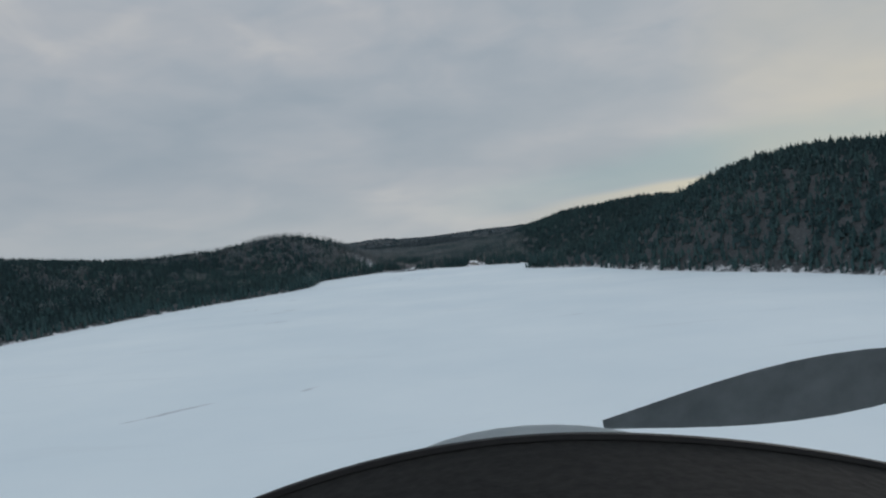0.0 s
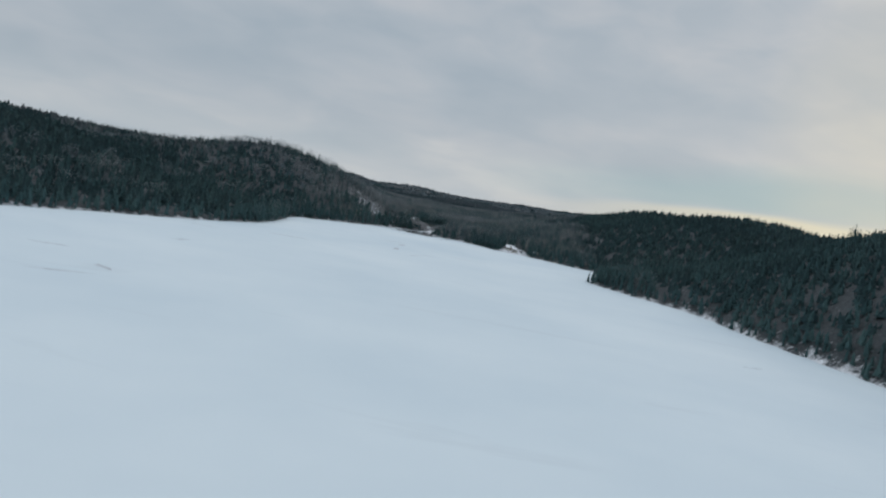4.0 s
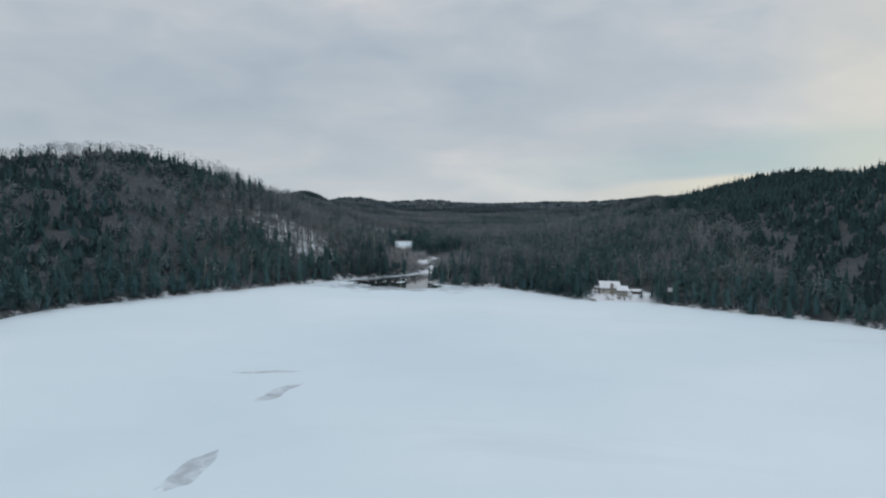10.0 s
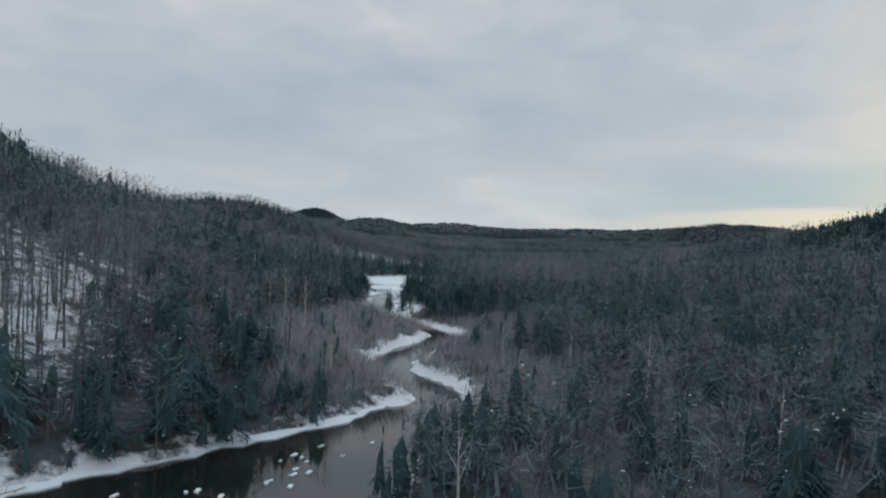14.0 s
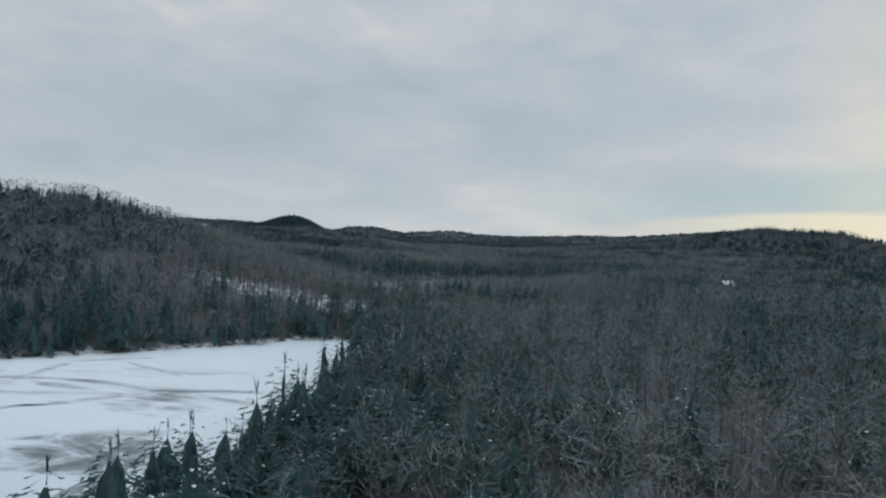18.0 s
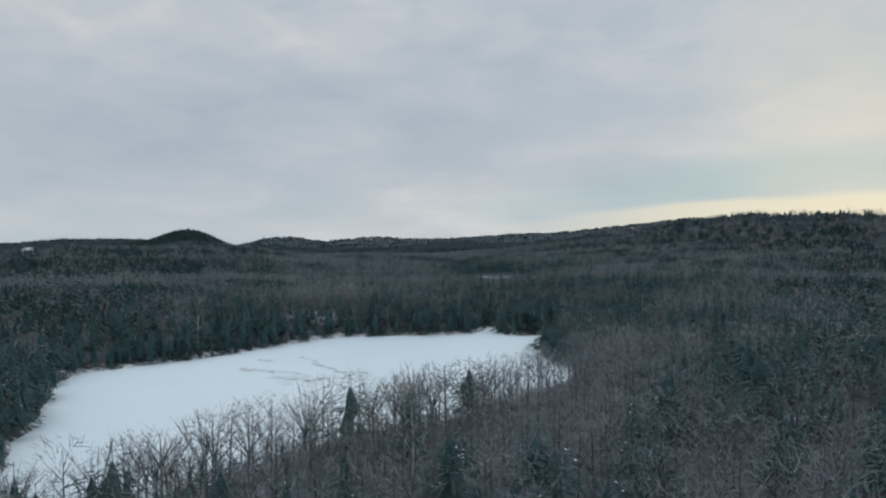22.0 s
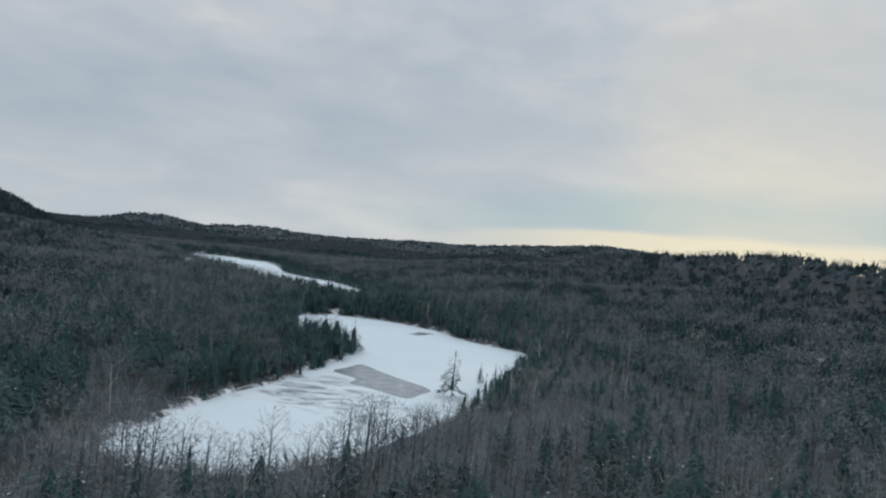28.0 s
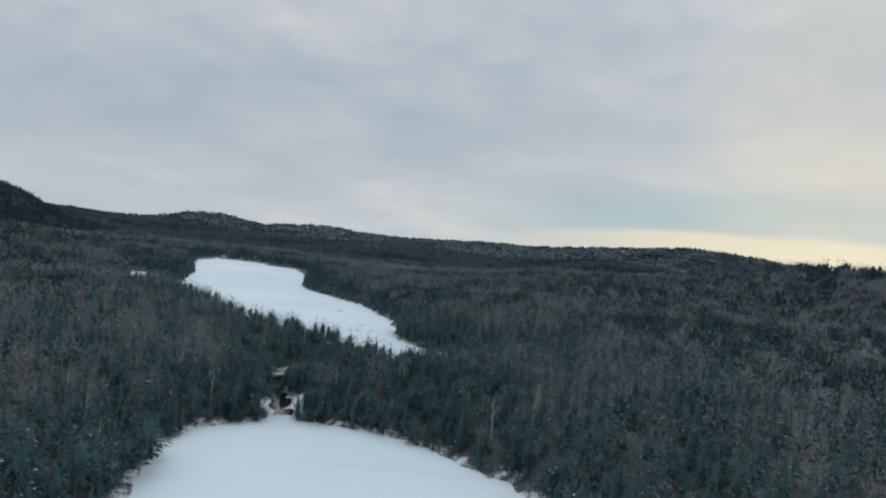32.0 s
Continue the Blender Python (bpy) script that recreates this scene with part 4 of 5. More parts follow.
shore_e = [evergreen(H, 46, w * 0.85, 0.3, fu, 0.02, 0.3, 0.2, 5, 3) for w, fu in ((0.30, 0.6), (0.36, 0.5), (0.25, 0.8))]
scatter("shore_thicket", shore_e, [M_BARK, M_NEEDLE, M_SNOWCLUMP], edge, rng.uniform(0.28, 0.78, len(edge)), "low dark evergreen boughs overhanging the snowy shore", "trees")

# middle distance
mid_p, mid_d = wooded(jittered(-420, 420, 60, 1950, 5.9), 0.0)
off = np.abs(mid_p[:, 0] - axis_x(mid_p[:, 1]))
keep = (np.hypot(mid_p[:, 0] + 405, mid_p[:, 1] - 1886) > 115) & (off < MID_W + 50) & ((off >= NEAR_W) | (mid_p[:, 1] > 1460) | (mid_p[:, 1] < 100) | (np.abs(mid_p[:, 0]) > 130))
mid_p, mid_d = mid_p[keep], mid_d[keep]
off = np.abs(mid_p[:, 0] - axis_x(mid_p[:, 1]))
outer = off > 145
keep = ~outer | (rng.random(len(mid_p)) < 0.85)
keep &= np.abs(mid_p[:, 0]) < 0.85 * mid_p[:, 1] + 90
mid_p, mid_d, outer = mid_p[keep], mid_d[keep], outer[keep]
ever = rng.random(len(mid_p)) < stand(mid_p, mid_d) + 0.12
mid_e = [evergreen(H, 24, w, dr, fu, 0.08, 0.35, 0.3, 4, 3)[1:2] for w, dr, fu in ((0.30, 0.3, 0.5), (0.36, 0.2, 0.4), (0.27, 0.4, 0.65))]
mid_b = [bare_tree(H * 0.92, 0, 38, 0.17, s, 3, 0.10) for s in (0.36, 0.42, 0.46)]
out_e = [evergreen(H, 14, w * 0.9, dr, fu, 0.2, 0.35, 0.4, 4, 3)[1:2] for w, dr, fu in ((0.36, 0.3, 0.5), (0.42, 0.2, 0.4), (0.32, 0.4, 0.65))]
out_b = [bare_tree(H * 0.92, 0, 40, 0.22, s, 3, 0.10)[1:2] for s in (0.40, 0.46, 0.5)]
close = mid_p[ever & ~outer]
beside, _ = wooded(close[:, :2] + rng.uniform(1.6, 3.4, (len(close), 2)), 0.5)
spruces = np.concatenate([close, beside[::2]])
# the steep evergreen ridges over the first lake grow closest
ridge_p = np.concatenate([jittered(84, 190, 70, 500, 3.3), jittered(190, 300, 120, 800, 4.8), jittered(84, 190, 500, 800, 4.6), jittered(-330, -100, 150, 560, 5.2)])
ridge_p = ridge_p[np.abs(ridge_p[:, 0]) < 0.85 * ridge_p[:, 1] + 60]
ridge_p, ridge_d = wooded(ridge_p, 0.8)
ridge_p = ridge_p[(rng.random(len(ridge_p)) < 0.85) & (open_slope(ridge_p[:, 0], ridge_p[:, 1]) < 0.2) & (np.abs(ridge_p[:, 0] - axis_x(ridge_p[:, 1])) > NEAR_W - 10)]
scatter("ridge_evergreens", [evergreen(H, 18, w * 0.9, dr, fu, 0.05, 0.4, 0.34, 4, 3)[1:2] for w, dr, fu in ((0.34, 0.3, 0.5), (0.42, 0.2, 0.4), (0.38, 0.4, 0.55))], [M_NEEDLE], ridge_p, rng.uniform(0.4, 0.8, len(ridge_p)), "close dark evergreens on the lakeside ridges", "trees")
low_e, low_b = [[tuft(4.2, 2.7, 8)] for _ in range(5)], [[tuft(3.2, 2.8, 8)] for _ in range(5)]
k = ever & (mid_d > 5)
scatter("evergreen_understory", low_e, [M_DARKCANOPY], mid_p[k], rng.uniform(0.75, 1.15, k.sum()) * np.where(outer[k], 1.35, 1.0), "dense low evergreens filling the hillside woods", "trees")
k = ~ever & (mid_d > 5)
scatter("brush_understory", low_b, [M_CANOPY], mid_p[k], rng.uniform(0.7, 1.1, k.sum()) * np.where(outer[k], 1.55, 1.1), "dense leafless brush filling the hillside woods", "brush")
scatter("hillside_spruce_woods", mid_e, [M_NEEDLE], spruces, rng.uniform(0.45, 0.92, len(spruces)), "dark evergreen woods on the hillsides", "trees")
close = mid_p[~ever & ~outer]
beside, _ = wooded(close[:, :2] + rng.uniform(1.8, 4.0, (len(close), 2)), 0.8)
close = np.concatenate([close, beside])
scatter("hillside_bare_woods", mid_b, [M_BARK, M_TWIG], close, rng.uniform(0.78, 1.0, len(close)), "leafless brown woods on the hillsides", "trees")
scatter("far_spruce_woods", out_e, [M_NEEDLE], mid_p[ever & outer], rng.uniform(0.6, 0.88, (ever & outer).sum()), "dark evergreen woods on the far slopes", "trees")
scatter("far_bare_woods", out_b, [M_TWIG], mid_p[~ever & outer], rng.uniform(0.78, 1.0, (~ever & outer).sum()), "leafless brown woods on the far slopes", "trees")

# far hills: crowns that close into a canopy
def hill_crowns(x0, x1, y0, y1, step, skip):
    q = jittered(x0, x1, y0, y1, step)
    q = q[~skip(q) & (np.abs(q[:, 0]) < 0.92 * q[:, 1] + 90)]
    if step < 12:
        extra = jittered(-525, -285, 1770, 2005, 7.0)
        q = np.concatenate([q, extra[np.hypot(extra[:, 0] + 405, extra[:, 1] - 1886) < 118]])
    q, d = wooded(q, 3.0)
    broad_ = 0.5 + 0.5 * np.sin(q[:, 0] * 0.017 + 2.0 * np.sin(q[:, 1] * 0.011)) * np.sin(q[:, 1] * 0.021 + 1.5 * np.sin(q[:, 0] * 0.013))
    ev = rng.random(len(q)) < 0.04 + 0.8 * np.clip((broad_ - 0.58) / 0.15, 0, 1) + 0.75 * (np.hypot(q[:, 0] + 405, q[:, 1] - 1886) < 110)
    return q, ev


def in_mid(q):
    return (np.abs(q[:, 0] - axis_x(q[:, 1])) < MID_W + 48) & (np.abs(q[:, 0]) < 420) & (q[:, 1] > 60) & (q[:, 1] < 1950) & (np.hypot(q[:, 0] + 405, q[:, 1] - 1886) > 113)


def in_ring(q):
    return (np.abs(q[:, 0]) < 760) & (q[:, 1] > 0) & (q[:, 1] < 2900)


for tag, args, r, h in (("", (-760, 760, 0, 2900, 8.6), 4.9, 6.6), ("remote_", (-2100, 2100, -300, 4300, 24.0), 17.0, 9.0)):
    q, ev = hill_crowns(*args, in_mid if not tag else in_ring)
    doms = [[tuft(h, r, 7 if not tag else 4)] for _ in range(6)]
    scatter(tag + "distant_evergreen_hills", doms, [M_DARKCANOPY], q[ev], rng.uniform(0.75, 1.2, ev.sum()), "distant hills of dark evergreen forest", "trees")
    scatter(tag + "distant_wooded_hills", doms, [M_CANOPY], q[~ev], rng.uniform(0.75, 1.15, (~ev).sum()), "distant hills of leafless winter forest", "trees")


# ---- marks on the ice ----
def ragged(cx, cy, length, width, angle, seed, n=16):
    """The outline of a windblown patch."""
    r_ = random.Random(seed)
    ca, sa = math.cos(radians(angle)), math.sin(radians(angle))
    out = []
    for i in range(n):
        a = 2 * math.pi * i / n
        k = 1 + r_.uniform(-0.26, 0.26)
        u, v = math.cos(a) * length / 2 * k, math.sin(a) * width / 2 * k + math.sin(math.cos(a) * 2.5) * width * 0.35
        out.append((cx + u * ca - v * sa, cy + u * sa + v * ca))
    return smooth_ring(out, steps=3)


def patch(k, spec, mat_=None, z=0.02, name="slush_patch", label="thin grey slush showing through the snow", category="slush"):
    cx, cy, length, width, angle = spec
    return sheet(name, ragged(cx, cy, length, width, angle, 40 + k), z, 0.03, mat_ or M_DRIFT, label, category, "", "marks on the ice")


STREAKS = [(-40, 103, 12, 1.1, 40), (-22, 112, 3.5, 0.9, 40), (-27, 448, 9, 1.8, 68), (-26.5, 425, 9, 2.0, 75), (-59, 391, 13, 1.0, 12), (-80, 372, 9, 0.8, 8),
           (-69, 327, 5, 1.2, 60), (-18, 410, 6, 0.8, 45), (-14, 418, 5, 0.6, 40), (62, 300, 5, 0.5, 20), (-60, 260, 9, 0.8, 25), (30, 180, 6, 0.5, 15), (-75.8, 283, 6, 1.2, 10), (-58.4, 270, 5, 1.4, -50), (-53, 226, 7, 1.2, 25), (-31, 457, 7, 1.0, 10)]
for k, s_ in enumerate(STREAKS):
    patch(k, s_)
POND_MARKS = [(-61.5, 940, 8, 2.8, -45), (-63, 951, 4, 1.6, -55), (-55.0, 951.5, 9.5, 1.2, -65), (-50.8, 943.5, 9, 1.3, -60), (-45.5, 937.5, 7, 1.8, -28), (-56, 938, 5, 1.2, -40)]
for k, s_ in enumerate(POND_MARKS):
    patch(100 + k, s_, label="grey wind-scoured mark on the pond snow")
for k, s_ in enumerate([(-80, 751, 14, 1.5, 88), (-77, 762, 9, 1.4, 30), (-68, 757, 12, 1.3, -35), (-66, 740, 14, 1.5, 40), (-72, 734, 8, 1.1, 35)]):
    patch(150 + k, s_, label="long grey wind mark on the pond snow")
# thawed grey ice
sheet("slush_pool", smooth_ring([(-16.4, 1187.5), (-13.6, 1193), (-10.5, 1198.5), (-7, 1192), (-3.8, 1186), (2, 1176), (-0.5, 1170), (-3, 1166), (-6, 1168.5), (-9, 1172), (-13, 1175.8), (-12, 1181)], steps=4), 0.02, 0.03, M_SLUSH, "broad pool of wet grey ice on the pond", "slush", "", "marks on the ice")
patch(201, (8.5, 1267, 9, 5, 20), M_SLUSH, 0.03, label="wet grey thawed ice on the pond")
for k, s_ in enumerate([(-30, 1480, 12, 2.0, 80), (-18, 1440, 10, 1.4, 70), (-14, 1425, 9, 1.2, 60), (-40, 1500, 9, 1.2, 80)]):
    patch(230 + k, s_, label="faint grey mark on the lake snow")
sheet("water_thaw_channel", smooth_ring([(-47.5, 684.5), (-49.5, 692), (-52.5, 701), (-55, 709), (-54, 724), (-46.5, 714), (-43.8, 703), (-42.8, 693), (-43.6, 684.5)], steps=3), -0.05, 0.1, M_SLUSH, "grey slushy thaw channel where the creek leaves the pond", "water")
# slushy rim of the river mouth, and floes adrift
for k, s_ in enumerate([(-49, 548, 6, 0.8, 12), (-36, 541, 5, 0.7, -12)]):
    patch(300 + k, s_, M_DRIFT, 0.03, label="dark slushy rim of the river mouth")
for k in range(7):
    kr = random.Random(900 + k)
    patch(330 + k, (kr.uniform(-50, -12), kr.uniform(541, 555), kr.uniform(1.5, 5.0), kr.uniform(0.15, 0.4), kr.uniform(-12, 25)), M_SLUSH, 0.03, label="dark crack of wet ice near the river mouth")
fr = random.Random(5)
for k in range(30):
    u = fr.random()
    cx, cy = -41 + 13 * u + fr.uniform(-1.5, 2.5), 560 + 20 * u + fr.uniform(-5, 1.5)
    big = k == 0
    if big:
        cx, cy = -30.2, 565.5
    if cx > -23.5:
        continue
    sheet("ice_floe", ragged(cx, cy, 4.4 if big else fr.uniform(0.25, 0.75), 1.3 if big else fr.uniform(0.18, 0.45), fr.uniform(20, 60), 400 + k, 9), -0.03, 0.12, M_ICE,
          "large white ice floe adrift on dark water" if big else "small white ice floe adrift on dark water", "ice floe", "", "floes in the river mouth")


# ---- buildings ----
M_WALL = mat("tan_siding", plain((0.44, 0.42, 0.37), (0.56, 0.53, 0.48), 2.5))
M_WALL_2 = mat("brown_boards", plain((0.10, 0.075, 0.055), (0.18, 0.14, 0.11), 3.0))
M_STONE = mat("chimney_stone", plain((0.20, 0.18, 0.16), (0.34, 0.31, 0.28), 4.0))
M_ROOFSNOW = mat("roof_snow", plain((0.76, 0.79, 0.82), (0.86, 0.88, 0.90), 0.8))
M_EDGE = mat("dark_fascia", plain((0.05, 0.05, 0.05), (0.09, 0.085, 0.08), 4.0))
M_TRIM = mat("pale_trim", plain((0.55, 0.54, 0.5), (0.66, 0.65, 0.62), 3.0))
M_PANE = mat("window_glass", plain((0.015, 0.018, 0.02), (0.03, 0.034, 0.036), 1.0, 0.08, 0.5))
M_PLANK = mat("weathered_planks", plain((0.16, 0.14, 0.12), (0.28, 0.25, 0.22), 5.0))


def gable_walls(w, dpt, eave, ridge, sink=0.6):
    """The house's body under its roof, gables and all."""
    bm = bmesh.new()
    prof = [(-dpt / 2, -sink), (dpt / 2, -sink), (dpt / 2, eave), (0, ridge), (-dpt / 2, eave)]
    a = [bm.verts.new((-w / 2, y, z)) for y, z in prof]
    b_ = [bm.verts.new((w / 2, y, z)) for y, z in prof]
    bm.faces.new(a)
    bm.faces.new(b_[::-1])
    for i in range(5):
        j = (i + 1) % 5
        bm.faces.new((a[j], a[i], b_[i], b_[j]))
    bmesh.ops.recalc_face_normals(bm, faces=bm.faces[:])
    return bm


def roof_plate(w, dpt, eave, ridge, over, thick, lift=0.0):
    bm = bmesh.new()
    s = (ridge - eave) / (dpt / 2)
    y = dpt / 2 + over
    for sg in (-1, 1):
        q = [bm.verts.new(v) for v in ((-w / 2 - over, sg * y, ridge - s * y + lift), (w / 2 + over, sg * y, ridge - s * y + lift), (w / 2 + over, 0, ridge + lift), (-w / 2 - over, 0, ridge + lift))]
        bm.faces.new(q if sg < 0 else q[::-1])
    bmesh.ops.remove_doubles(bm, verts=bm.verts[:], dist=0.001)
    bmesh.ops.solidify(bm, geom=bm.faces[:], thickness=-thick)
    return bm


def window(parent, x, z, y, w, h, side=-1):
    bm = bmesh.new()
    for sx in (-1, 1):
        box(bm, (0.06, 0.07, h + 0.1), (x + sx * (w / 2 + 0.02), y, z))
    for sz in (-1, 1):
        box(bm, (w + 0.1, 0.07, 0.06), (x, y, z + sz * (h / 2 + 0.02)))
    f = part("window", bm, M_TRIM, parent, "pale window frame")
    bm = bmesh.new()
    box(bm, (w, 0.03, h), (x, y + side * -0.015, z))
    part("pane", bm, M_PANE, f, "dark reflecting pane")


def building(name, at, rz, w, dpt, eave, ridge, label, wall_mat, windows=(), chimney=None, category="house"):
    e = thing(name, at, label, category, rz=rz)
    part("wall", gable_walls(w, dpt, eave, ridge), wall_mat, e)
    r = part("roof", roof_plate(w, dpt, eave, ridge, 0.22, 0.07, 0.05), M_EDGE, e, "dark roof edge under snow")
    part("roof_snow", roof_plate(w, dpt, eave, ridge, 0.18, 0.16, 0.22), M_ROOFSNOW, r, "thick even snow on the roof")
    for x, z, ww, hh in windows:
        window(e, x, z, -dpt / 2 - 0.05, ww, hh)
    if chimney:
        bm = bmesh.new()
        box(bm, (0.62, 0.5, chimney[2] + 0.6), (chimney[0], chimney[1], chimney[2] / 2 - 0.3), bevel=0.03)
        box(bm, (0.72, 0.6, 0.1), (chimney[0], chimney[1], chimney[2] - 0.05))
        part("chimney", bm, M_STONE, e, "broad stone chimney on the front wall")
    return e


def ground_z(x, y):
    return float(height(np.array([float(x)]), np.array([float(y)]))[0])


gz = ground_z(21, 542.5)
cottage = building("cottage", (20.75, 544.0, gz), 0, 4.4, 4.0, 1.05, 2.3, "tan lakeside cottage with snow-covered roof and stone chimney", M_WALL,
                   [(-1.4, 0.55, 0.42, 0.38)], (0.3, -2.2, 2.35))
wing = building("cottage_wing", (23.3, 542.3, gz), 0, 2.3, 3.2, 0.72, 1.5, "low tan cottage wing with small windows and snowy roof", M_WALL, [(-0.6, 0.42, 0.2, 0.26), (0.15, 0.42, 0.2, 0.26), (0.5, 0.42, 0.2, 0.26)])
porch = thing("porch", (17.9, 543.0, gz), "small timber porch with a snow-laden roof beside the cottage", "porch")
for x in (-0.5, 0.5):
    for y in (-0.6, 0.6):
        bm = bmesh.new()
        box(bm, (0.09, 0.09, 1.7), (x, y, 0.4), bevel=0.01)
        part("post", bm, M_PLANK, porch)
bm = bmesh.new()
box(bm, (1.3, 1.6, 0.08), (0, 0, 1.27), bevel=0.01)
pr = part("roof", bm, M_EDGE, porch)
bm = bmesh.new()
box(bm, (1.34, 1.64, 0.16), (0, 0, 1.38), bevel=0.05)
part("roof_snow", bm, M_ROOFSNOW, pr)
for i in range(4):
    bm = bmesh.new()
    box(bm, (1.2, 0.3, 0.05), (0, -0.5 + i * 0.33, 0.28))
    part("plank", bm, M_PLANK, porch)
building("shed", (34.4, 540.6, ground_z(34.4, 540.6)), -12, 2.0, 1.8, 0.8, 1.35, "small brown boathouse with a snowy roof near the shore", M_WALL_2, [(0.3, 0.5, 0.3, 0.3)], category="shed")
building("shed", (26.9, 543.6, ground_z(26.9, 543.6)), 0, 2.0, 1.4, 0.3, 0.6, "low woodshed buried in snow behind the cottage", M_WALL_2, category="shed")
building("cabin", (40, 901, ground_z(40, 901)), 20, 3.4, 2.8, 1.3, 2.3, "lone cabin with a snow-white roof in the woods", M_WALL_2, [(-0.7, 0.75, 0.5, 0.5), (0.7, 0.75, 0.5, 0.5)], category="cabin")
building("cabin", (-104, 1461, ground_z(-104, 1461)), 15, 5.2, 3.6, 2.4, 3.8, "pale hillside cabin with a snow-white roof", M_TRIM, [(-1.2, 1.2, 0.7, 0.8), (0.9, 1.2, 0.7, 0.8)], category="cabin")

building("cabin", (-300, 1284, ground_z(-300, 1284)), -10, 6.0, 4.2, 2.2, 3.8, "pale cabin with snowy roof in a hillside clearing", M_TRIM, [(-1.4, 1.1, 0.7, 0.8), (1.2, 1.1, 0.7, 0.8)], category="cabin")

# rocks and shrubs by the cottage
M_DARKTWIG = material("dark_shrub_twigs", by_tint((0.05, 0.052, 0.05), (0.075, 0.075, 0.07), (0.11, 0.105, 0.10)), 0.95, 0.1)
rk = random.Random(11)
for k in range(8):
    x, y = rk.uniform(19.6, 25.5), rk.uniform(538.0, 539.8)
    bm = bmesh.new()
    bmesh.ops.create_icosphere(bm, subdivisions=1, radius=rk.uniform(0.12, 0.24))
    for v in bm.verts:
        v.co = Vector((v.co.x * 1.3, v.co.y, v.co.z * 0.8)) * rk.uniform(0.65, 1.25)
    me = bpy.data.meshes.new("boulder")
    bm.to_mesh(me)
    bm.free()
    me.materials.append(M_STONE)
    ob = tagged(new("boulder", me), "dark shore boulder half buried in snow", "rock", "shore boulders")
    ob.location = (x, y, ground_z(x, y) + 0.08)

for k in range(14):
    x, y = rk.uniform(19.2, 25.6), rk.uniform(537.9, 540.4)
    ob = new("shrub", tri_mesh("shrub", bush(rk.uniform(0.4, 0.75), rk.uniform(0.2, 0.4), 26, 0.035)[0], M_DARKTWIG, rk.random()))
    tagged(ob, "low dark leafless shrub poking through lawn snow", "shrub", "shrubs on the lawn")
    ob.location = (x, y, ground_z(x, y) - 0.04)

dock = thing("dock", (16.4, 538.6, 0.0), "short snowy plank dock reaching onto the ice", "dock", rz=10)
for i in range(7):
    bm = bmesh.new()
    box(bm, (1.1, 0.26, 0.06), (0, -1.0 + i * 0.3, 0.33), bevel=0.01)
    part("plank", bm, M_PLANK, dock)
for x in (-0.45, 0.45):
    for y in (-0.9, 0.7):
        bm = bmesh.new()
        box(bm, (0.1, 0.1, 0.8), (x, y, 0.0), bevel=0.015)
        part("post", bm, M_PLANK, dock)

# footbridge over the second creek
bridge = thing("footbridge", (-25.5, 1336.5, 0.55), "narrow snow-covered wooden footbridge over the creek", "bridge", rz=48)
bm = bmesh.new()
for y in (-0.5, 0.5):
    box(bm, (6.4, 0.16, 0.24), (0, y, -0.12), bevel=0.02)
part("beam", bm, M_PLANK, bridge)
for i in range(20):
    bm = bmesh.new()
    box(bm, (0.27, 1.3, 0.06), (-2.95 + i * 0.31, 0, 0.05))
    part("plank", bm, M_PLANK, bridge)
for y in (-0.6, 0.6):
    for i in range(5):
        bm = bmesh.new()
        box(bm, (0.09, 0.09, 0.95), (-2.8 + i * 1.4, y, 0.5), bevel=0.01)
        part("post", bm, M_PLANK, bridge)
    bm = bmesh.new()
    box(bm, (6.2, 0.08, 0.1), (0, y, 0.95), bevel=0.01)
    rl = part("rail", bm, M_PLANK, bridge)
    bm = bmesh.new()
    box(bm, (6.2, 0.12, 0.09), (0, y, 1.05), bevel=0.02)
    part("rail_snow", bm, M_ROOFSNOW, rl)
bm = bmesh.new()
box(bm, (6.2, 1.1, 0.12), (0, 0, 0.14), bevel=0.04)
part("deck_snow", bm, M_ROOFSNOW, bridge, "snow on the bridge deck")

# fallen pale trunks along the shore
fl = random.Random(21)
for k, (x, y, a) in enumerate([(-62, 534, 35), (-66, 528, -20), (-45, 562.5, 48), (-57, 790, 10), (-63, 783, 60), (-47, 1000, 20), (-30, 1163, 50), (44, 526, -30)]):
    tr = []
    L = fl.uniform(3.0, 4.6)
    prism((-L / 2, 0, 0), (L / 2, 0.2, 0.35), 0.11, 0.05, 6, tr)
    for q in range(4):
        s = -L * 0.1 + q * L * 0.14
        prism((s, 0, 0.2), (s + 0.5, 0.5 * (-1) ** q, 0.75), 0.04, 0.012, 4, tr)
    ob = tagged(new("fallen_log", tri_mesh("fallen_log", tr, M_BIRCH)), "fallen pale trunk lying from the bank onto ice", "log", "fallen logs")
    ob.matrix_world = pose(x, y, max(0.08, ground_z(x, y) + 0.1), 0, 0, a)

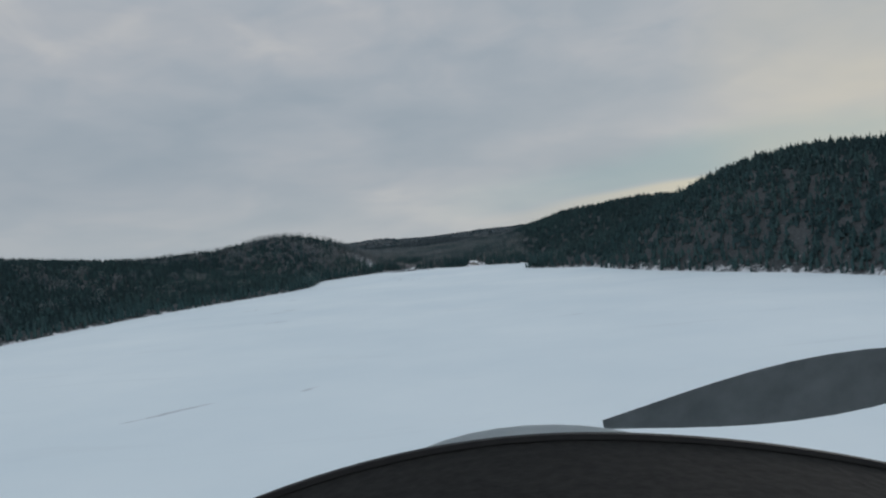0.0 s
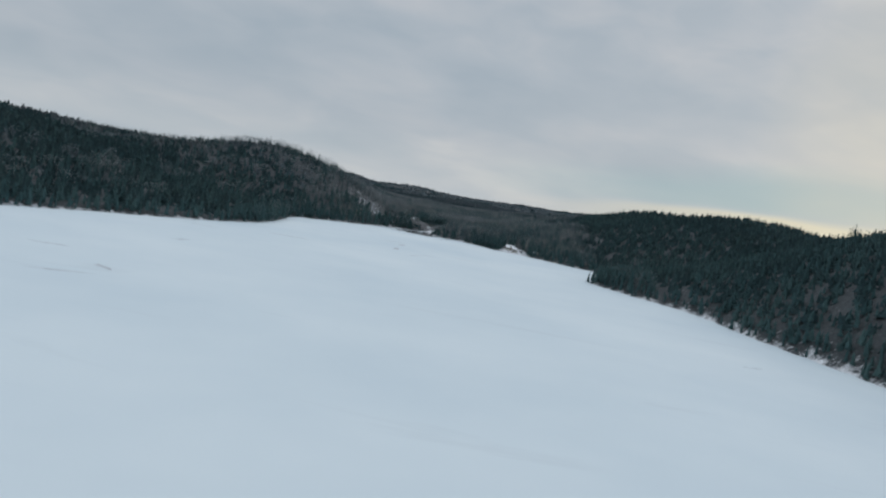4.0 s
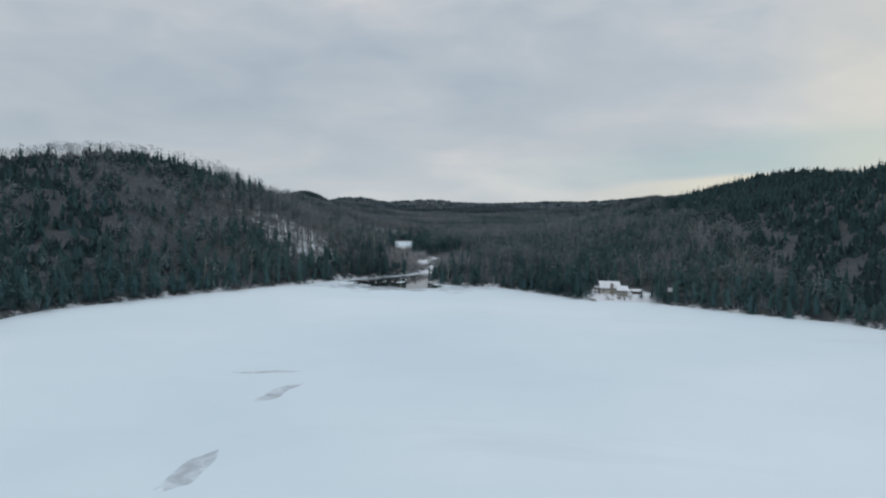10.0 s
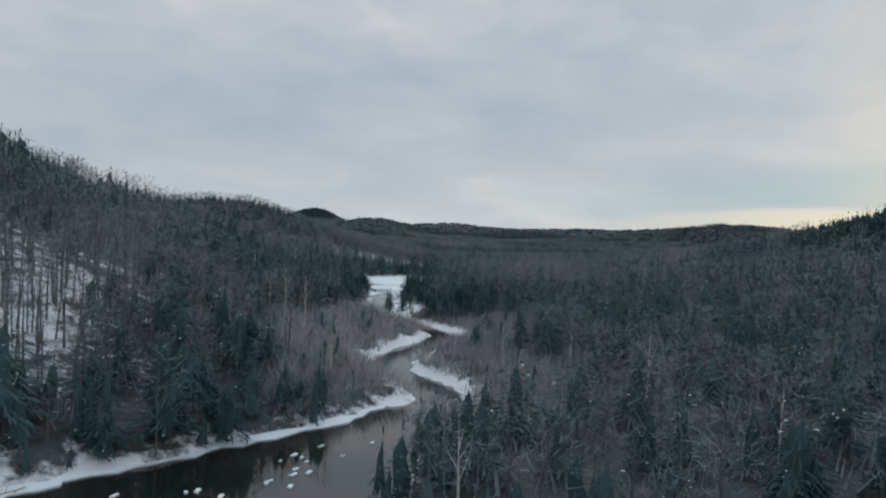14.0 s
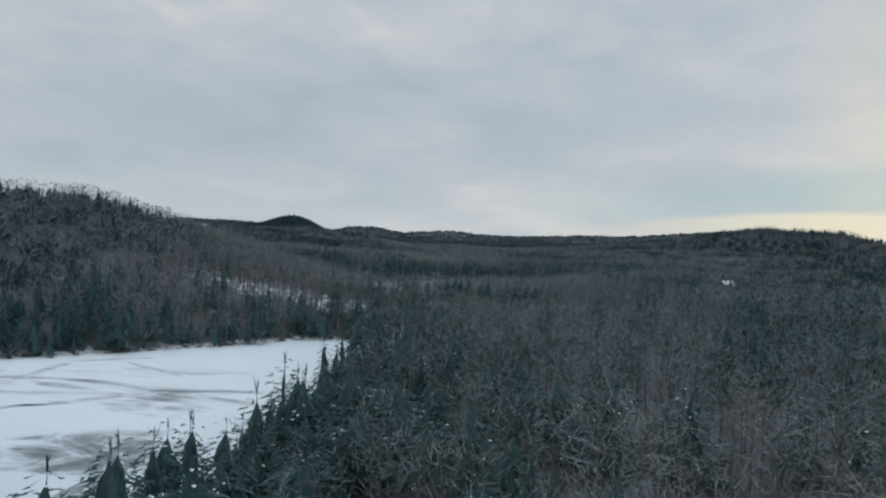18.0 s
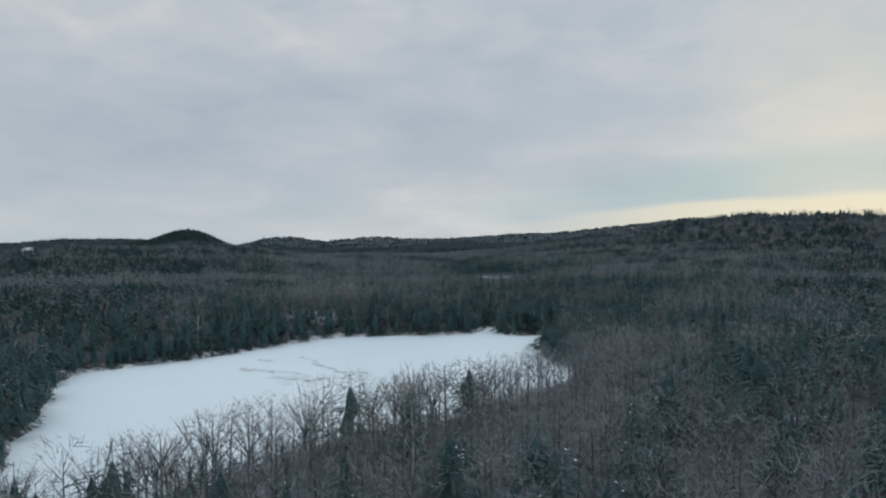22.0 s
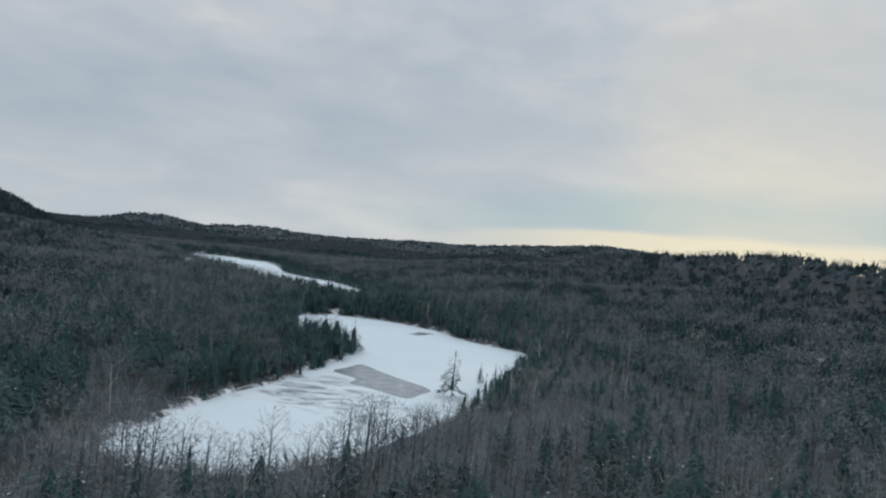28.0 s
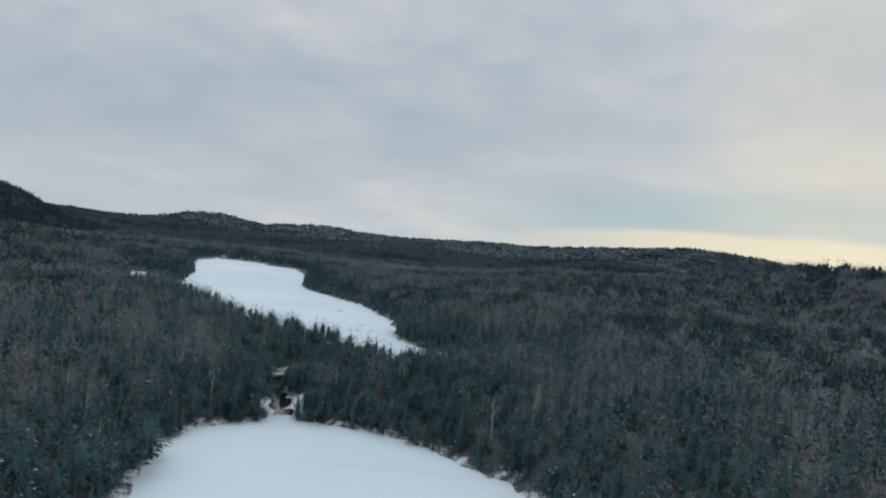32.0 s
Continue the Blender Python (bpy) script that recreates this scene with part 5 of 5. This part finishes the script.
# tall old pines that stand out
tall = [evergreen(H, 120, 0.18, 0.35, 0.8, 0.05, 0.15, 0.10, 5, 4, 3, 0.6), evergreen(H, 100, 0.25, 0.05, 0.45, 0.30, 0.5, 0.10, 5, 3, 4, 0.4), evergreen(H, 150, 0.22, 0.12, 0.75, 0.10, 0.75, 0.10, 5, 4, 4, 0.4)]
for k, (x, y, s, label) in enumerate([(5.3, 1170, 1.2, "tall layered pine standing over the frozen pond"), (-40.4, 723.5, 1.15, "tall open-crowned white pine on the pond shore"), (141, 434, 1.3, "tall lone pine on the ridge crest"), (129, 440, 1.1, "tall lone pine on the ridge crest"),
                                      (52, 441, 0.95, "leaning spruce at the tip of the point"), (-41, 668, 0.75, "young snow-flecked spruce beside the creek"), (-39.2, 672, 0.85, "young snow-flecked spruce beside the creek"), (-42.5, 672.5, 0.7, "young snow-flecked spruce beside the creek"), (-38.5, 678, 0.8, "young snow-flecked spruce beside the creek"), (-43.5, 681, 0.6, "young snow-flecked spruce beside the creek"), (-43, 676, 0.6, "young snow-flecked spruce beside the creek"), (-41, 684, 0.55, "young snow-flecked spruce beside the creek"),
                                      (-42, 690, 0.6, "young snow-flecked spruce beside the creek"), (-16.5, 1220, 0.75, "slim spruce at the wooded point"), (-14.5, 1212, 0.8, "slim spruce at the wooded point"), (-15.2, 1217, 0.7, "slim spruce at the wooded point"),
                                      (-18.5, 1222.5, 0.85, "slim spruce at the wooded point"), (-17.2, 1213.5, 0.9, "slim spruce at the wooded point"), (-16.4, 1207.5, 0.75, "slim spruce at the wooded point"), (-20.5, 1224.5, 0.7, "slim spruce at the wooded point"), (13.5, 1187, 0.62, "young spruce standing over the frozen pond"), (16, 1184, 0.7, "young spruce standing over the frozen pond"),
                                      (15.0, 539.9, 0.6, "bushy spruce beside the cottage lawn"), (13.4, 540.8, 0.7, "bushy spruce beside the cottage lawn"), (16.2, 540.6, 0.52, "bushy spruce beside the cottage lawn"), (27.2, 539.4, 0.45, "young spruce on the snowy cottage lawn"), (29.4, 538.6, 0.52, "young spruce on the snowy cottage lawn")]):
    e = tree_kind("pine_tree" if k < 4 else "spruce_tree", tall[(2, 2, 1, 1)[k] if k < 4 else 0], (M_BARK, M_NEEDLE, M_SNOWCLUMP), ("trunk", "crown", "branch_snow"), label, "")
    e.matrix_basis = pose(x, y, max(0.1, ground_z(x, y)), 0, 0, 40 * k) @ Matrix.Diagonal((s, s, s, 1))


# ---- the aircraft's nose, as it stands at the start of the flight ----
M_PANEL = mat("glareshield_vinyl", plain((0.020, 0.021, 0.021), (0.034, 0.034, 0.033), 60.0, 0.75, 0.3, bmp=0.15))
M_RUBBER = mat("black_rubber_seal", plain((0.006, 0.006, 0.007), (0.012, 0.012, 0.012), 40.0, 0.6, 0.3))
M_COWL = mat("pale_grey_paint", plain((0.34, 0.39, 0.41), (0.44, 0.48, 0.50), 6.0, 0.35, 0.5))
M_BLADE = mat("dark_grey_blade", plain((0.16, 0.18, 0.19), (0.24, 0.26, 0.27), 8.0, 0.5, 0.4))
nose = new("aircraft_nose")
nose.matrix_world = PATH[0][1]
tagged(nose, "light aircraft nose with black glareshield and pale cowling", "aircraft")


def arch(x):
    """Height of the glareshield's far edge across the cabin."""
    return -0.259 - 0.43 * max(0.0, 0.2 - x) ** 2 - 0.25 * max(0.0, x - 0.2) ** 2


bm = bmesh.new()
cols, rws = 33, 7
gridv = []
for r in range(rws):
    q = r / (rws - 1)
    row = []
    for c in range(cols):
        u = -1 + 2 * c / (cols - 1)
        x = 0.16 + 0.60 * u
        row.append(bm.verts.new((x * (1 + 0.1 * q), arch(x) - 0.03 * q - 0.012 * math.sin(q * 3.14), -1.0 + 0.48 * q)))
    gridv.append(row)
for r in range(rws - 1):
    for c in range(cols - 1):
        bm.faces.new((gridv[r][c], gridv[r + 1][c], gridv[r + 1][c + 1], gridv[r][c + 1]))
bmesh.ops.solidify(bm, geom=bm.faces[:], thickness=0.02)
shield = part("glareshield", bm, M_PANEL, nose, "matt black vinyl glareshield")
seal = []
for c in range(32):
    x0, x1 = -0.44 + 1.2 * c / 32, -0.44 + 1.2 * (c + 1) / 32
    prism((x0, arch(x0) + 0.002, -1.005), (x1, arch(x1) + 0.002, -1.005), 0.0075, 0.0075, 6, seal)
ob = new("windscreen_seal", tri_mesh("windscreen_seal", seal, M_RUBBER))
ob.parent = nose
tagged(ob, "black rubber windscreen seal")
bm = bmesh.new()
box(bm, (0.16, 0.006, 0.012), (0.52, -0.305, -0.93), Matrix.Rotation(radians(-6), 4, "Z"), 0.002)
part("defroster_slot", bm, M_RUBBER, shield)
bm = bmesh.new()
rowsv = []
for r in range(9):
    q = r / 8
    row = []
    for c in range(25):
        a = math.pi * (c / 24)
        half = 0.62 * (1 - 0.45 * q ** 2)
        top = -0.405 - 0.16 * max(0, q - 0.35) ** 2 / 0.42 + 0.02 * math.sin(q * 3.14)
        x = 0.26 - half * math.cos(a)
        row.append(bm.verts.new((x, top - 0.34 * (1 - math.sin(a) ** 0.8), -1.12 - 1.0 * q)))
    rowsv.append(row)
for r in range(8):
    for c in range(24):
        bm.faces.new((rowsv[r][c], rowsv[r][c + 1], rowsv[r + 1][c + 1], rowsv[r + 1][c]))
bmesh.ops.solidify(bm, geom=bm.faces[:], thickness=0.01)
for f in bm.faces:
    f.smooth = True
part("engine_cowling", bm, M_COWL, nose, "pale painted engine cowling")
bm = bmesh.new()
blade = []
for i in range(9):
    t = i / 8
    cx, cy = 0.50 + 0.95 * t, -0.548 + 0.165 * t
    w = 0.012 + 0.098 * math.sin(math.pi * (0.03 + 0.7 * t))
    tw = radians(38 - 24 * t)
    blade.append([bm.verts.new((cx - w * 0.25 * s, cy + w * s * math.cos(tw), -2.3 + w * s * math.sin(tw))) for s in (-1, 1)])
for i in range(8):
    bm.faces.new((blade[i][0], blade[i + 1][0], blade[i + 1][1], blade[i][1]))
bmesh.ops.solidify(bm, geom=bm.faces[:], thickness=0.012)
part("propeller_blade", bm, M_BLADE, nose, "dark grey propeller blade")
